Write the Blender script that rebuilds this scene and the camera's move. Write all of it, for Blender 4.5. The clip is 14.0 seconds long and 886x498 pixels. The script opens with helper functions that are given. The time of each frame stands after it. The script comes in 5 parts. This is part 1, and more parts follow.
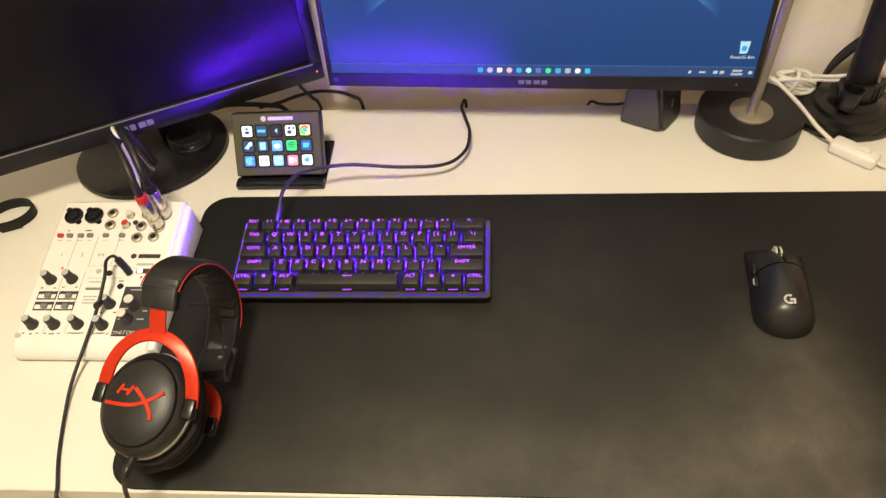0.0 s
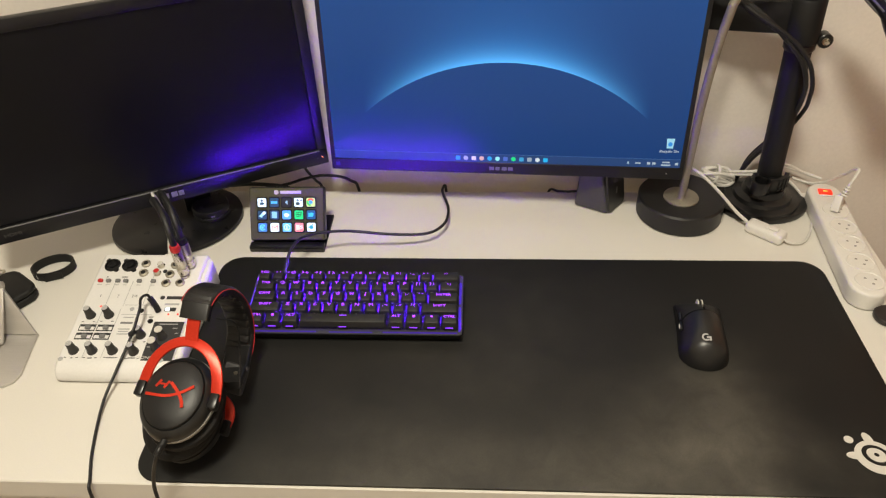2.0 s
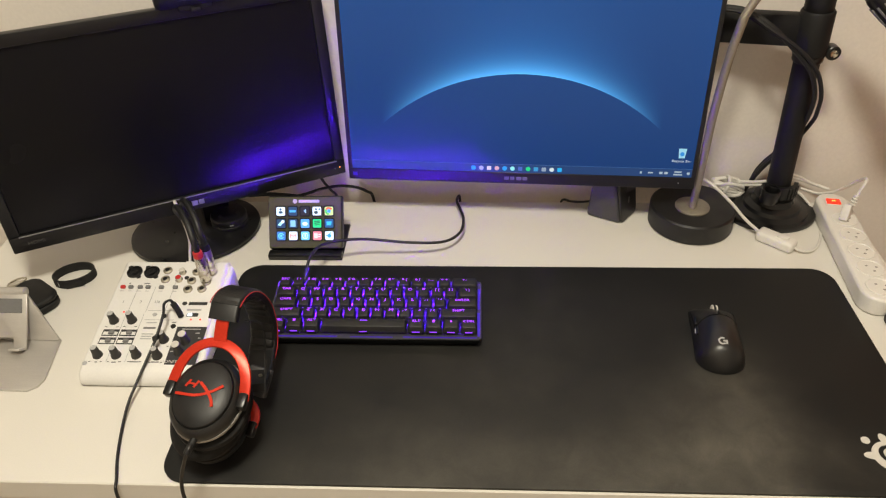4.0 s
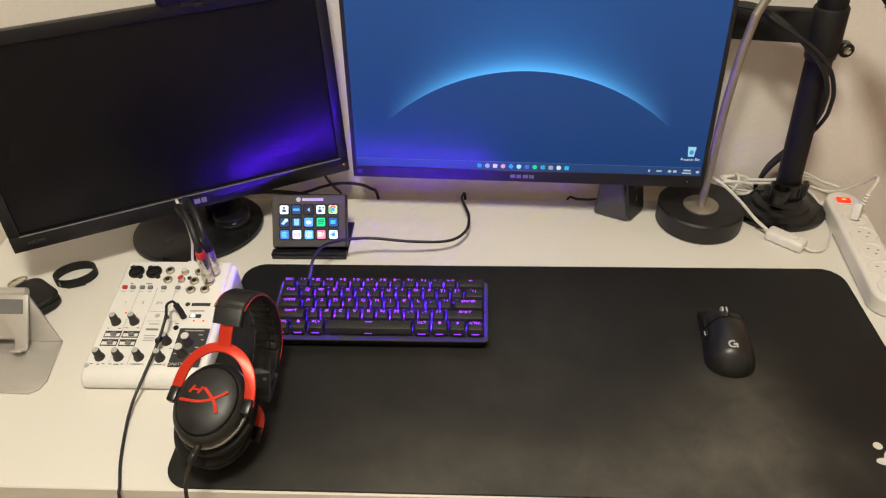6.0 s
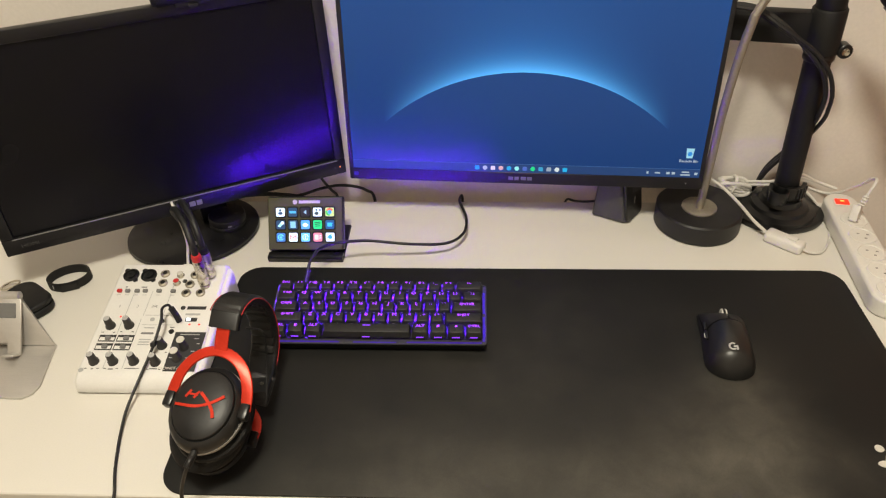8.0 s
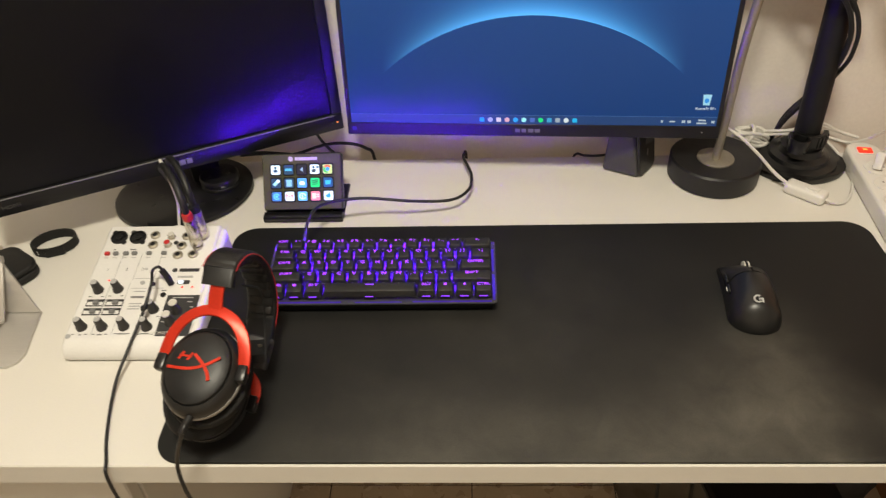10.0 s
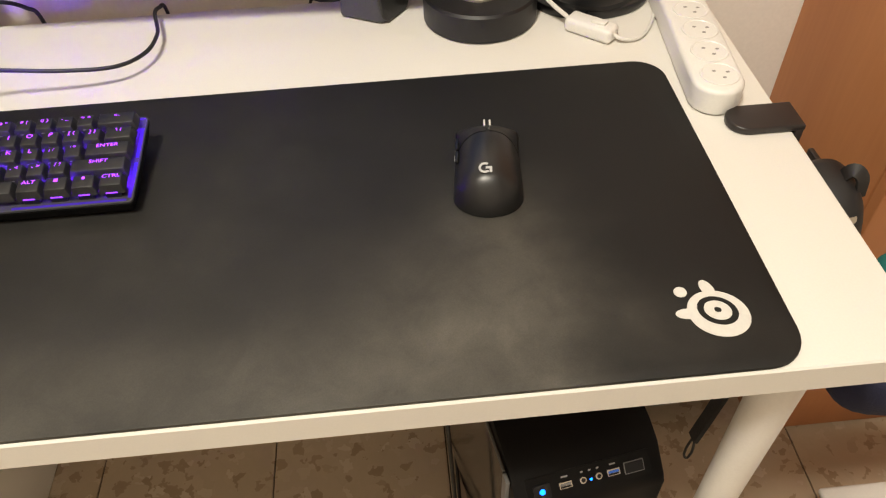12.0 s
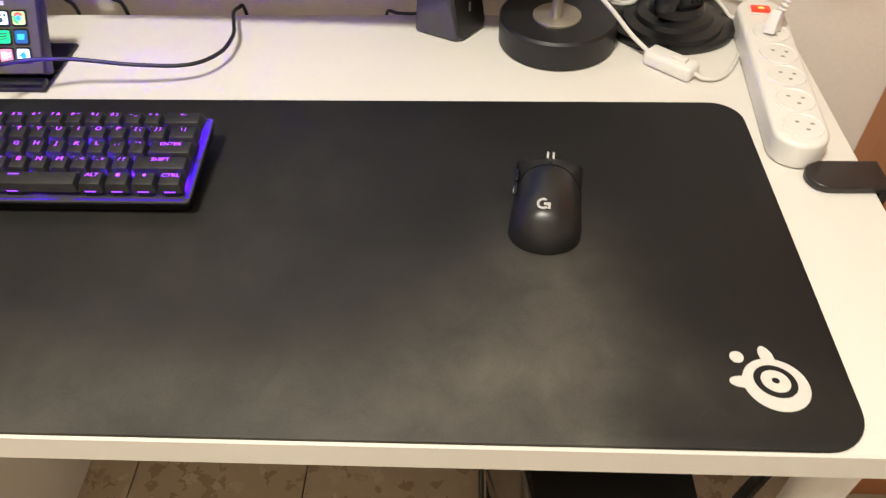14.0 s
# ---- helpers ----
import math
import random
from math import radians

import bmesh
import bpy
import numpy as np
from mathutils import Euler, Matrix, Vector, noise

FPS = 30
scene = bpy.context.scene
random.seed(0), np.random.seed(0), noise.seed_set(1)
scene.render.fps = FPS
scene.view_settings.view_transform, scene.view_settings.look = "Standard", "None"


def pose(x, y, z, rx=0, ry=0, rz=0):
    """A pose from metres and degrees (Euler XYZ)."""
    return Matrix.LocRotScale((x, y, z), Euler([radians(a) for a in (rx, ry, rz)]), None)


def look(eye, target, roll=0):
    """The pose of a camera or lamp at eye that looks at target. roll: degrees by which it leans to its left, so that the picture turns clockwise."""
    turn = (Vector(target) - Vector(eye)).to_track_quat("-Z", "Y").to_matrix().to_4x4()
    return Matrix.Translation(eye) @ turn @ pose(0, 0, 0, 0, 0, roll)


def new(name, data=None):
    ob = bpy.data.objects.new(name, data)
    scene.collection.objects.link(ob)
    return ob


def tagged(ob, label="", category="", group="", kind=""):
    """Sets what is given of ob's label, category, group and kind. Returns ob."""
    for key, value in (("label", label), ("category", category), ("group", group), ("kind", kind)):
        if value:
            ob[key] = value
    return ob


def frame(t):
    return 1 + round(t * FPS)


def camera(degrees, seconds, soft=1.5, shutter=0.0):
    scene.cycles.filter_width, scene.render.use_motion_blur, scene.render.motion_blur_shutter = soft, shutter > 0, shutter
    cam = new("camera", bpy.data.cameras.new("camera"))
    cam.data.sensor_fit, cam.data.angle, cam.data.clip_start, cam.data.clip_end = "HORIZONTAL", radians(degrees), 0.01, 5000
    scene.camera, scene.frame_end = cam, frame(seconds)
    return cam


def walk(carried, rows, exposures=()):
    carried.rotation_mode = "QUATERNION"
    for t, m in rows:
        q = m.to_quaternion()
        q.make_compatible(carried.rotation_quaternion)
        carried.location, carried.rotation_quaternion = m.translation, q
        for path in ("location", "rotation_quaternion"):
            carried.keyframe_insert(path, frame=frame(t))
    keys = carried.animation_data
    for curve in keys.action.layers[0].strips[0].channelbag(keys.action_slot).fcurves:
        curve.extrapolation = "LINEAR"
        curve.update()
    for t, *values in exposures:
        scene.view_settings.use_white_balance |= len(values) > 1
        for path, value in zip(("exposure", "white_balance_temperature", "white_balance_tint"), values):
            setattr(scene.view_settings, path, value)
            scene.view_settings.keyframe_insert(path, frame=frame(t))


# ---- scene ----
cam = camera(62.2, 14.0, 1.2, 0.4)
PATH = [
    (0, (0.382, -0.273, 1.406), (0.231, 1.05, -0.086), -5.1),
    (0.5, (0.372, -0.291, 1.434), (0.284, 1.091, -0.009), -2.9),
    (1, (0.394, -0.334, 1.457), (0.295, 1.106, 0.073), -2.8),
    (1.5, (0.396, -0.39, 1.461), (0.299, 1.113, 0.146), -2.2),
    (2, (0.397, -0.46, 1.46), (0.293, 1.097, 0.208), -2.0),
    (2.5, (0.386, -0.484, 1.46), (0.287, 1.116, 0.264), -1.7),
    (3, (0.379, -0.508, 1.457), (0.285, 1.096, 0.266), -1.7),
    (5.5, (0.355, -0.45, 1.454), (0.258, 1.122, 0.222), -1.8),
    (6, (0.358, -0.467, 1.459), (0.263, 1.107, 0.23), -1.7),
    (6.5, (0.365, -0.477, 1.462), (0.277, 1.102, 0.238), -1.6),
    (7, (0.362, -0.473, 1.46), (0.28, 1.108, 0.237), -1.7),
    (7.2, (0.362, -0.472, 1.458), (0.285, 1.112, 0.24), -1.6),
    (9.3, (0.325, -0.445, 1.436), (0.236, 1.12, 0.194), -1.3),
    (9.5, (0.323, -0.447, 1.422), (0.233, 1.115, 0.176), -1.6),
    (10, (0.338, -0.437, 1.397), (0.267, 1.105, 0.125), -2.3),
    (10.5, (0.458, -0.359, 1.331), (0.451, 1.156, 0.026), -2.5),
    (10.7, (0.503, -0.330, 1.297), (0.576, 1.095, -0.104), -1.5),
    (10.8, (0.538, -0.320, 1.271), (0.611, 1.095, -0.141), -1.7),
    (11, (0.586, -0.307, 1.232), (0.651, 1.105, -0.182), -2.2),
    (11.5, (0.6, -0.286, 1.207), (0.68, 1.098, -0.235), -2.6),
    (12, (0.615, -0.269, 1.201), (0.695, 1.087, -0.267), -2.6),
    (12.5, (0.615, -0.258, 1.2), (0.679, 1.091, -0.275), -2.8),
    (13, (0.615, -0.251, 1.2), (0.659, 1.101, -0.273), -2.7),
    (13.5, (0.621, -0.247, 1.198), (0.621, 1.11, -0.27), -2.3),
    (14, (0.623, -0.242, 1.204), (0.546, 1.128, -0.251), -1.6),
]
EXPOSURES = [(0, 0.36, 7450, 3), (0.5, 0.25, 7150, 3), (1.0, 0.12, 6800, 4), (1.6, 0.03, 6500, 4), (3.2, 0.0, 6450, 4), (10.0, 0.02, 6500, 4), (10.6, 0.17, 6450, 4),
             (11.0, 0.27, 6450, 7), (11.5, 0.44, 6350, 7), (13.0, 0.52, 6250, 6), (14, 0.56, 6150, 6)]
walk(cam, [(t, look(eye, target, roll)) for t, eye, target, roll in PATH], EXPOSURES)

# light and layout that the rest goes by
LAMP_X, LAMP_Y, LAMP_W, LAMP_C = 0.28, -0.48, 34.5, (1.0, 0.885, 0.73)
GLOW_W = 700.0
TILT_A, TURN_A = 6.0, -3.2      # lit monitor: leans back, turned
TILT_B, TURN_B = 4.0, 27.0      # dark monitor
TILE_X, TILE_Y = 0.035, 0.155


# ---- light ----
world = bpy.data.worlds.new("world")
world.use_nodes = True
scene.world = world
world.node_tree.nodes["Background"].inputs[0].default_value = (1.0, 0.86, 0.70, 1)
world.node_tree.nodes["Background"].inputs[1].default_value = 0.02


def area(name, m, sx, sy, power, color):
    d = bpy.data.lights.new(name, "AREA")
    d.shape, d.size, d.size_y, d.energy, d.color = "RECTANGLE", sx, sy, power, color
    o = new(name, d)
    o.matrix_world = m
    return o


area("ceiling_lamp_light", pose(LAMP_X, LAMP_Y, 2.52), 0.28, 0.28, LAMP_W, LAMP_C)


# ---- materials ----
def nodes_of(name):
    m = bpy.data.materials.new(name)
    m.use_nodes = True
    nt = m.node_tree
    return m, nt, nt.nodes["Principled BSDF"]


def mat(name, color, rough=0.5, metal=0.0, var=0.12, scale=18.0, bump=0.04, fine=350.0, spec=0.5, stretch=(1, 1, 1)):
    """A surface with broad tone changes, fine grain and a varied gloss."""
    m, nt, b = nodes_of(name)
    tc = nt.nodes.new("ShaderNodeTexCoord")
    mp = nt.nodes.new("ShaderNodeMapping")
    mp.inputs["Scale"].default_value = stretch
    nt.links.new(tc.outputs["Object"], mp.inputs[0])
    big, small = nt.nodes.new("ShaderNodeTexNoise"), nt.nodes.new("ShaderNodeTexNoise")
    for n, s in ((big, scale), (small, fine)):
        n.inputs["Scale"].default_value = s
        n.inputs["Detail"].default_value = 4
        nt.links.new(mp.outputs[0], n.inputs["Vector"])
    add = nt.nodes.new("ShaderNodeMath")
    add.operation = "ADD"
    nt.links.new(big.outputs[0], add.inputs[0])
    nt.links.new(small.outputs[0], add.inputs[1])
    ramp = nt.nodes.new("ShaderNodeMapRange")
    ramp.inputs["From Min"].default_value, ramp.inputs["From Max"].default_value = 0.6, 1.4
    ramp.inputs["To Min"].default_value, ramp.inputs["To Max"].default_value = 1 - var, 1 + var
    nt.links.new(add.outputs[0], ramp.inputs[0])
    mix = nt.nodes.new("ShaderNodeVectorMath")
    mix.operation = "SCALE"
    mix.inputs[0].default_value = color
    nt.links.new(ramp.outputs[0], mix.inputs["Scale"])
    nt.links.new(mix.outputs[0], b.inputs["Base Color"])
    rr = nt.nodes.new("ShaderNodeMapRange")
    rr.inputs["From Min"].default_value, rr.inputs["From Max"].default_value = 0.3, 0.7
    rr.inputs["To Min"].default_value, rr.inputs["To Max"].default_value = max(rough - 0.06, 0.02), min(rough + 0.06, 1)
    nt.links.new(big.outputs[0], rr.inputs[0])
    nt.links.new(rr.outputs[0], b.inputs["Roughness"])
    b.inputs["Metallic"].default_value = metal
    b.inputs["Specular IOR Level"].default_value = spec
    if bump:
        bp = nt.nodes.new("ShaderNodeBump")
        bp.inputs["Strength"].default_value = bump
        bp.inputs["Distance"].default_value = 0.002
        nt.links.new(small.outputs[0], bp.inputs["Height"])
        nt.links.new(bp.outputs[0], b.inputs["Normal"])
    return m


def emit(name, color, strength, base=(0.01, 0.01, 0.01), rough=0.4):
    m, nt, b = nodes_of(name)
    b.inputs["Base Color"].default_value = (*base, 1)
    b.inputs["Roughness"].default_value = rough
    b.inputs["Emission Color"].default_value = (*color, 1)
    b.inputs["Emission Strength"].default_value = strength
    return m


M_WALL = mat("wall_paint", (0.87, 0.825, 0.775), 0.75, var=0.05, scale=3, bump=0.12, fine=160)
M_CEIL = mat("ceiling_paint", (0.82, 0.80, 0.76), 0.8, var=0.03, scale=3)
M_DESK = mat("white_laminate", (0.75, 0.725, 0.67), 0.42, var=0.03, scale=5, bump=0.03, fine=500)
M_WHITE = mat("white_plastic", (0.78, 0.76, 0.72), 0.35, var=0.04, scale=25, bump=0.03)
M_MIXWHITE = mat("white_painted_metal", (0.80, 0.79, 0.77), 0.4, var=0.04, scale=25, bump=0.05)
M_BLACK = mat("black_plastic", (0.0095, 0.0095, 0.010), 0.44, var=0.25, scale=40, bump=0.06)
M_SATIN = mat("satin_black_plastic", (0.0075, 0.0075, 0.008), 0.32, var=0.25, scale=40, bump=0.03)
M_GLOSS = mat("glossy_black_plastic", (0.007, 0.007, 0.008), 0.36, var=0.2, scale=30, bump=0.01, spec=0.36)
M_KEY = mat("matte_black_keycap", (0.0095, 0.0095, 0.0105), 0.52, var=0.25, scale=60, bump=0.05)
M_RUBBER = mat("black_rubber", (0.008, 0.008, 0.008), 0.62, var=0.2, scale=50, bump=0.05, spec=0.38)
M_LEATHER = mat("black_leatherette", (0.0095, 0.009, 0.009), 0.48, var=0.3, scale=70, bump=0.35, fine=420)
M_PADLEATHER = mat("soft_black_pad", (0.0065, 0.0062, 0.0062), 0.62, var=0.3, scale=60, bump=0.35, fine=420, spec=0.28)
M_RED = mat("red_anodised_aluminium", (0.62, 0.035, 0.014), 0.34, metal=0.35, var=0.1, scale=60, bump=0.03)
M_REDSTITCH = mat("red_thread", (0.45, 0.02, 0.03), 0.7)
M_ALU = mat("brushed_aluminium", (0.62, 0.60, 0.57), 0.5, metal=0.72, var=0.08, scale=30, bump=0.05, stretch=(1, 12, 1))
M_NICKEL = mat("nickel", (0.62, 0.58, 0.50), 0.28, metal=1.0, var=0.1, scale=60)
M_BRASS = mat("brushed_bronze", (0.45, 0.42, 0.35), 0.58, metal=1.0, var=0.12, scale=40)
M_GREY = mat("grey_plastic", (0.20, 0.20, 0.20), 0.45)
M_ARM = mat("powder_coated_black", (0.0085, 0.0085, 0.009), 0.6, var=0.2, scale=40, bump=0.06, spec=0.35)
M_DKGREY = mat("dark_grey_print", (0.035, 0.035, 0.037), 0.5)
M_LTGREY = mat("light_grey_print", (0.45, 0.45, 0.45), 0.5)
M_PRINT = mat("white_print", (0.64, 0.62, 0.57), 0.6, var=0.06, scale=120, bump=0.02)
M_REDPLASTIC = mat("red_plastic", (0.55, 0.03, 0.03), 0.4)
M_NAVY = mat("navy_fabric", (0.012, 0.016, 0.05), 0.8, var=0.2, scale=60, bump=0.3)
M_TEAL = mat("teal_fabric", (0.01, 0.12, 0.11), 0.8, var=0.2, scale=60, bump=0.3)
M_FABRIC = mat("black_fabric", (0.014, 0.013, 0.013), 0.7, var=0.25, scale=50, bump=0.3)
M_BAG = mat("smooth_black_leather", (0.012, 0.011, 0.011), 0.50, var=0.2, scale=30, bump=0.06, fine=500)
M_CABLE = mat("black_cable", (0.010, 0.010, 0.011), 0.5, bump=0.02)
M_WCABLE = mat("white_cable", (0.72, 0.70, 0.66), 0.45, bump=0.02)
M_GLASS = mat("tinted_side_glass", (0.05, 0.045, 0.04), 0.08, var=0.1, scale=8, bump=0.0, spec=0.9)
M_GROUT = mat("grout", (0.10, 0.075, 0.05), 0.9)
M_RUBBERPAD = mat("grey_rubber", (0.16, 0.16, 0.16), 0.7)
M_MOUSE = mat("soft_touch_black", (0.0085, 0.0085, 0.0085), 0.40, var=0.2, scale=60, bump=0.02, spec=0.6)
M_FACE = mat("dark_grey_face", (0.085, 0.088, 0.040), 0.75, spec=0.22)
M_KNOB = mat("dark_knob_rubber", (0.036, 0.034, 0.032), 0.5)
M_TRIM = mat("grey_trim", (0.34, 0.32, 0.30), 0.32, metal=0.5)
M_SPEAKER = mat("dark_grey_cabinet", (0.055, 0.054, 0.058), 0.45)
M_HOOK = mat("dark_brown_black_metal", (0.022, 0.018, 0.017), 0.38)
M_PIN = mat("pale_grey_hole", (0.30, 0.28, 0.26), 0.7)
M_CASE = mat("matte_black_case", (0.0035, 0.0035, 0.004), 0.55, spec=0.15)
M_TRIMDK = mat("dim_grey_print", (0.07, 0.07, 0.07), 0.5)
M_LENS = mat("dark_lens", (0.01, 0.01, 0.012), 0.08, bump=0)

# light-giving parts
M_LED = emit("violet_key_light", (0.085, 0.004, 1.0), GLOW_W)
M_PLATE = mat("dark_metal_plate", (0.040, 0.040, 0.044), 0.5)
# added glow in place of key light on the plate's margins
M_PLATE_GLOW = emit("violet_plate_glow", (0.100, 0.006, 1.0), 0.33)
M_RIM = mat("grey_case_edge", (0.045, 0.045, 0.052), 0.4)
M_PC = mat("deep_black_case", (0.0022, 0.0022, 0.0026), 0.45, spec=0.2)
M_LEGEND = emit("violet_legend", (0.42, 0.050, 1.0), 2.6)
M_LEGEND2 = emit("violet_front_legend", (0.30, 0.05, 1.0), 1.6)
M_BLUELED = emit("blue_led", (0.006, 0.13, 1.0), 5.0)
M_WHITELED = emit("white_led", (0.9, 0.95, 1.0), 2.0)
M_REDLED = emit("red_switch_light", (1.0, 0.035, 0.012), 0.9, base=(0.5, 0.02, 0.01))
M_ORANGELED = emit("orange_led", (1.0, 0.25, 0.04), 3.0)
M_REDDOT = emit("red_dot_led", (1.0, 0.05, 0.03), 1.5)


def screen_material():
    """A lit desktop wallpaper: a dark blue world with a bright rim, in the panel's own metres."""
    m, nt, b = nodes_of("lit_screen")
    tc = nt.nodes.new("ShaderNodeTexCoord")
    sep = nt.nodes.new("ShaderNodeSeparateXYZ")
    nt.links.new(tc.outputs["Object"], sep.inputs[0])

    def op(kind, a, c=None):
        n = nt.nodes.new("ShaderNodeMath")
        n.operation = kind
        for i, v in enumerate((a, c)):
            if v is None:
                continue
            if isinstance(v, (int, float)):
                n.inputs[i].default_value = v
            else:
                nt.links.new(v, n.inputs[i])
        return n.outputs[0]

    dx, dz = op("SUBTRACT", sep.outputs["X"], ARC_X), op("SUBTRACT", sep.outputs["Z"], ARC_Z)
    d = op("SUBTRACT", op("SQRT", op("ADD", op("MULTIPLY", dx, dx), op("MULTIPLY", dz, dz))), ARC_R)
    outside = op("GREATER_THAN", d, 0.0)
    side = op("DIVIDE", op("ABSOLUTE", dx), 0.215)
    fade = op("MAXIMUM", op("SUBTRACT", 1.0, op("MULTIPLY", side, side)), 0.0)
    rim = op("MULTIPLY", op("EXPONENT", op("MULTIPLY", d, -75.0)), op("MULTIPLY", fade, outside))
    halo = op("MULTIPLY", op("EXPONENT", op("MULTIPLY", d, -17.0)), op("MULTIPLY", op("MULTIPLY", fade, fade), outside))
    top = op("MULTIPLY", op("MAXIMUM", op("SUBTRACT", sep.outputs["Z"], 0.02), 0.0), 2.6)
    out = nt.nodes.new("ShaderNodeCombineXYZ")
    for i, (lo, hi, r, h) in enumerate(((0.0040, 0.006, 0.11, 0.012), (0.039, 0.032, 0.43, 0.085), (0.164, 0.098, 0.80, 0.24))):
        v = op("ADD", op("ADD", lo, op("MULTIPLY", top, hi)), op("ADD", op("MULTIPLY", rim, r), op("MULTIPLY", halo, h)))
        nt.links.new(v, out.inputs[i])
    nt.links.new(out.outputs[0], b.inputs["Emission Color"])
    b.inputs["Emission Strength"].default_value = 1.0
    b.inputs["Base Color"].default_value = (0.012, 0.012, 0.014, 1)
    b.inputs["Roughness"].default_value = 0.25
    b.inputs["Specular IOR Level"].default_value = 0.24
    return m


ARC_X, ARC_Z, ARC_R = 0.275, -0.1355, 0.316
M_SCREEN = screen_material()
M_OFFSCREEN = mat("dark_screen", (0.006, 0.006, 0.007), 0.25, var=0.1, scale=4, bump=0.0, spec=0.16)


def pad_material():
    """Black cloth, rubbed pale where the forearm and the wrist lie, with one broad faint lift in tone."""
    m, nt, b = nodes_of("worn_black_cloth")
    tc = nt.nodes.new("ShaderNodeTexCoord")
    n1, n2 = nt.nodes.new("ShaderNodeTexNoise"), nt.nodes.new("ShaderNodeTexNoise")
    n1.inputs["Scale"].default_value, n1.inputs["Detail"].default_value = 11, 7
    n2.inputs["Scale"].default_value, n2.inputs["Detail"].default_value = 900, 2
    for n in (n1, n2):
        nt.links.new(tc.outputs["Object"], n.inputs["Vector"])

    def spot(x, y, sx, sy, amount):
        mp = nt.nodes.new("ShaderNodeMapping")
        mp.inputs["Location"].default_value = (-x / sx, -y / sy, 0)
        mp.inputs["Scale"].default_value = (1 / sx, 1 / sy, 0)
        nt.links.new(tc.outputs["Object"], mp.inputs[0])
        warp = nt.nodes.new("ShaderNodeVectorMath")
        warp.operation = "MULTIPLY_ADD"
        nt.links.new(n1.outputs["Color"], warp.inputs[0])
        warp.inputs[1].default_value = (0.9, 0.9, 0)
        nt.links.new(mp.outputs[0], warp.inputs[2])
        shift = nt.nodes.new("ShaderNodeVectorMath")
        shift.inputs[1].default_value = (-0.45, -0.45, 0)
        nt.links.new(warp.outputs[0], shift.inputs[0])
        g = nt.nodes.new("ShaderNodeTexGradient")
        g.gradient_type = "QUADRATIC_SPHERE"
        nt.links.new(shift.outputs[0], g.inputs[0])
        k = nt.nodes.new("ShaderNodeMath")
        k.operation = "MULTIPLY"
        k.inputs[1].default_value = amount
        nt.links.new(g.outputs["Fac"], k.inputs[0])
        return k.outputs[0]

    total = None
    for s in PAD_WEAR_AND_LIFT:
        v = spot(*s)
        if total is None:
            total = v
        else:
            a = nt.nodes.new("ShaderNodeMath")
            nt.links.new(total, a.inputs[0])
            nt.links.new(v, a.inputs[1])
            total = a.outputs[0]
    n3 = nt.nodes.new("ShaderNodeTexNoise")
    n3.inputs["Scale"].default_value, n3.inputs["Detail"].default_value, n3.inputs["Roughness"].default_value = 26, 7, 0.62
    n3.inputs["Distortion"].default_value = 0.5
    nt.links.new(tc.outputs["Object"], n3.inputs["Vector"])
    blot = nt.nodes.new("ShaderNodeMapRange")
    blot.inputs["From Min"].default_value, blot.inputs["From Max"].default_value = 0.32, 0.68
    blot.inputs["To Min"].default_value, blot.inputs["To Max"].default_value = 0.80, 1.18
    nt.links.new(n3.outputs[0], blot.inputs["Value"])
    worn = nt.nodes.new("ShaderNodeMath")
    worn.operation = "MULTIPLY"
    nt.links.new(total, worn.inputs[0])
    nt.links.new(blot.outputs[0], worn.inputs[1])
    total = worn.outputs[0]
    mix = nt.nodes.new("ShaderNodeMix")
    mix.data_type, mix.clamp_factor = "RGBA", True
    nt.links.new(total, mix.inputs["Factor"])
    mix.inputs["A"].default_value = (*PAD_DARK, 1)
    mix.inputs["B"].default_value = (*PAD_PALE, 1)
    mul = nt.nodes.new("ShaderNodeMix")
    mul.data_type, mul.blend_type = "RGBA", "MULTIPLY"
    mul.inputs["Factor"].default_value = 0.35
    nt.links.new(mix.outputs["Result"], mul.inputs["A"])
    nt.links.new(n2.outputs[0], mul.inputs["B"])
    nt.links.new(mul.outputs["Result"], b.inputs["Base Color"])
    b.inputs["Roughness"].default_value = 0.62
    b.inputs["Specular IOR Level"].default_value = 0.29
    bp = nt.nodes.new("ShaderNodeBump")
    bp.inputs["Strength"].default_value, bp.inputs["Distance"].default_value = 0.25, 0.0006
    nt.links.new(n2.outputs[0], bp.inputs["Height"])
    nt.links.new(bp.outputs[0], b.inputs["Normal"])
    return m


PAD_DARK, PAD_PALE = (0.0112, 0.0113, 0.0111), (0.108, 0.100, 0.083)
# rubbed patches; the last spot only lifts the cloth's tone broadly
PAD_WEAR_AND_LIFT = [(0.65, 0.070, 0.22, 0.17, 0.70), (0.69, 0.165, 0.12, 0.13, 0.48), (0.56, 0.02, 0.46, 0.12, 0.52), (0.28, 0.02, 0.34, 0.14, 0.50),
            (0.70, 0.09, 0.12, 0.12, 0.22), (0.40, 0.20, 0.44, 0.34, 0.20)]
M_PAD = pad_material()


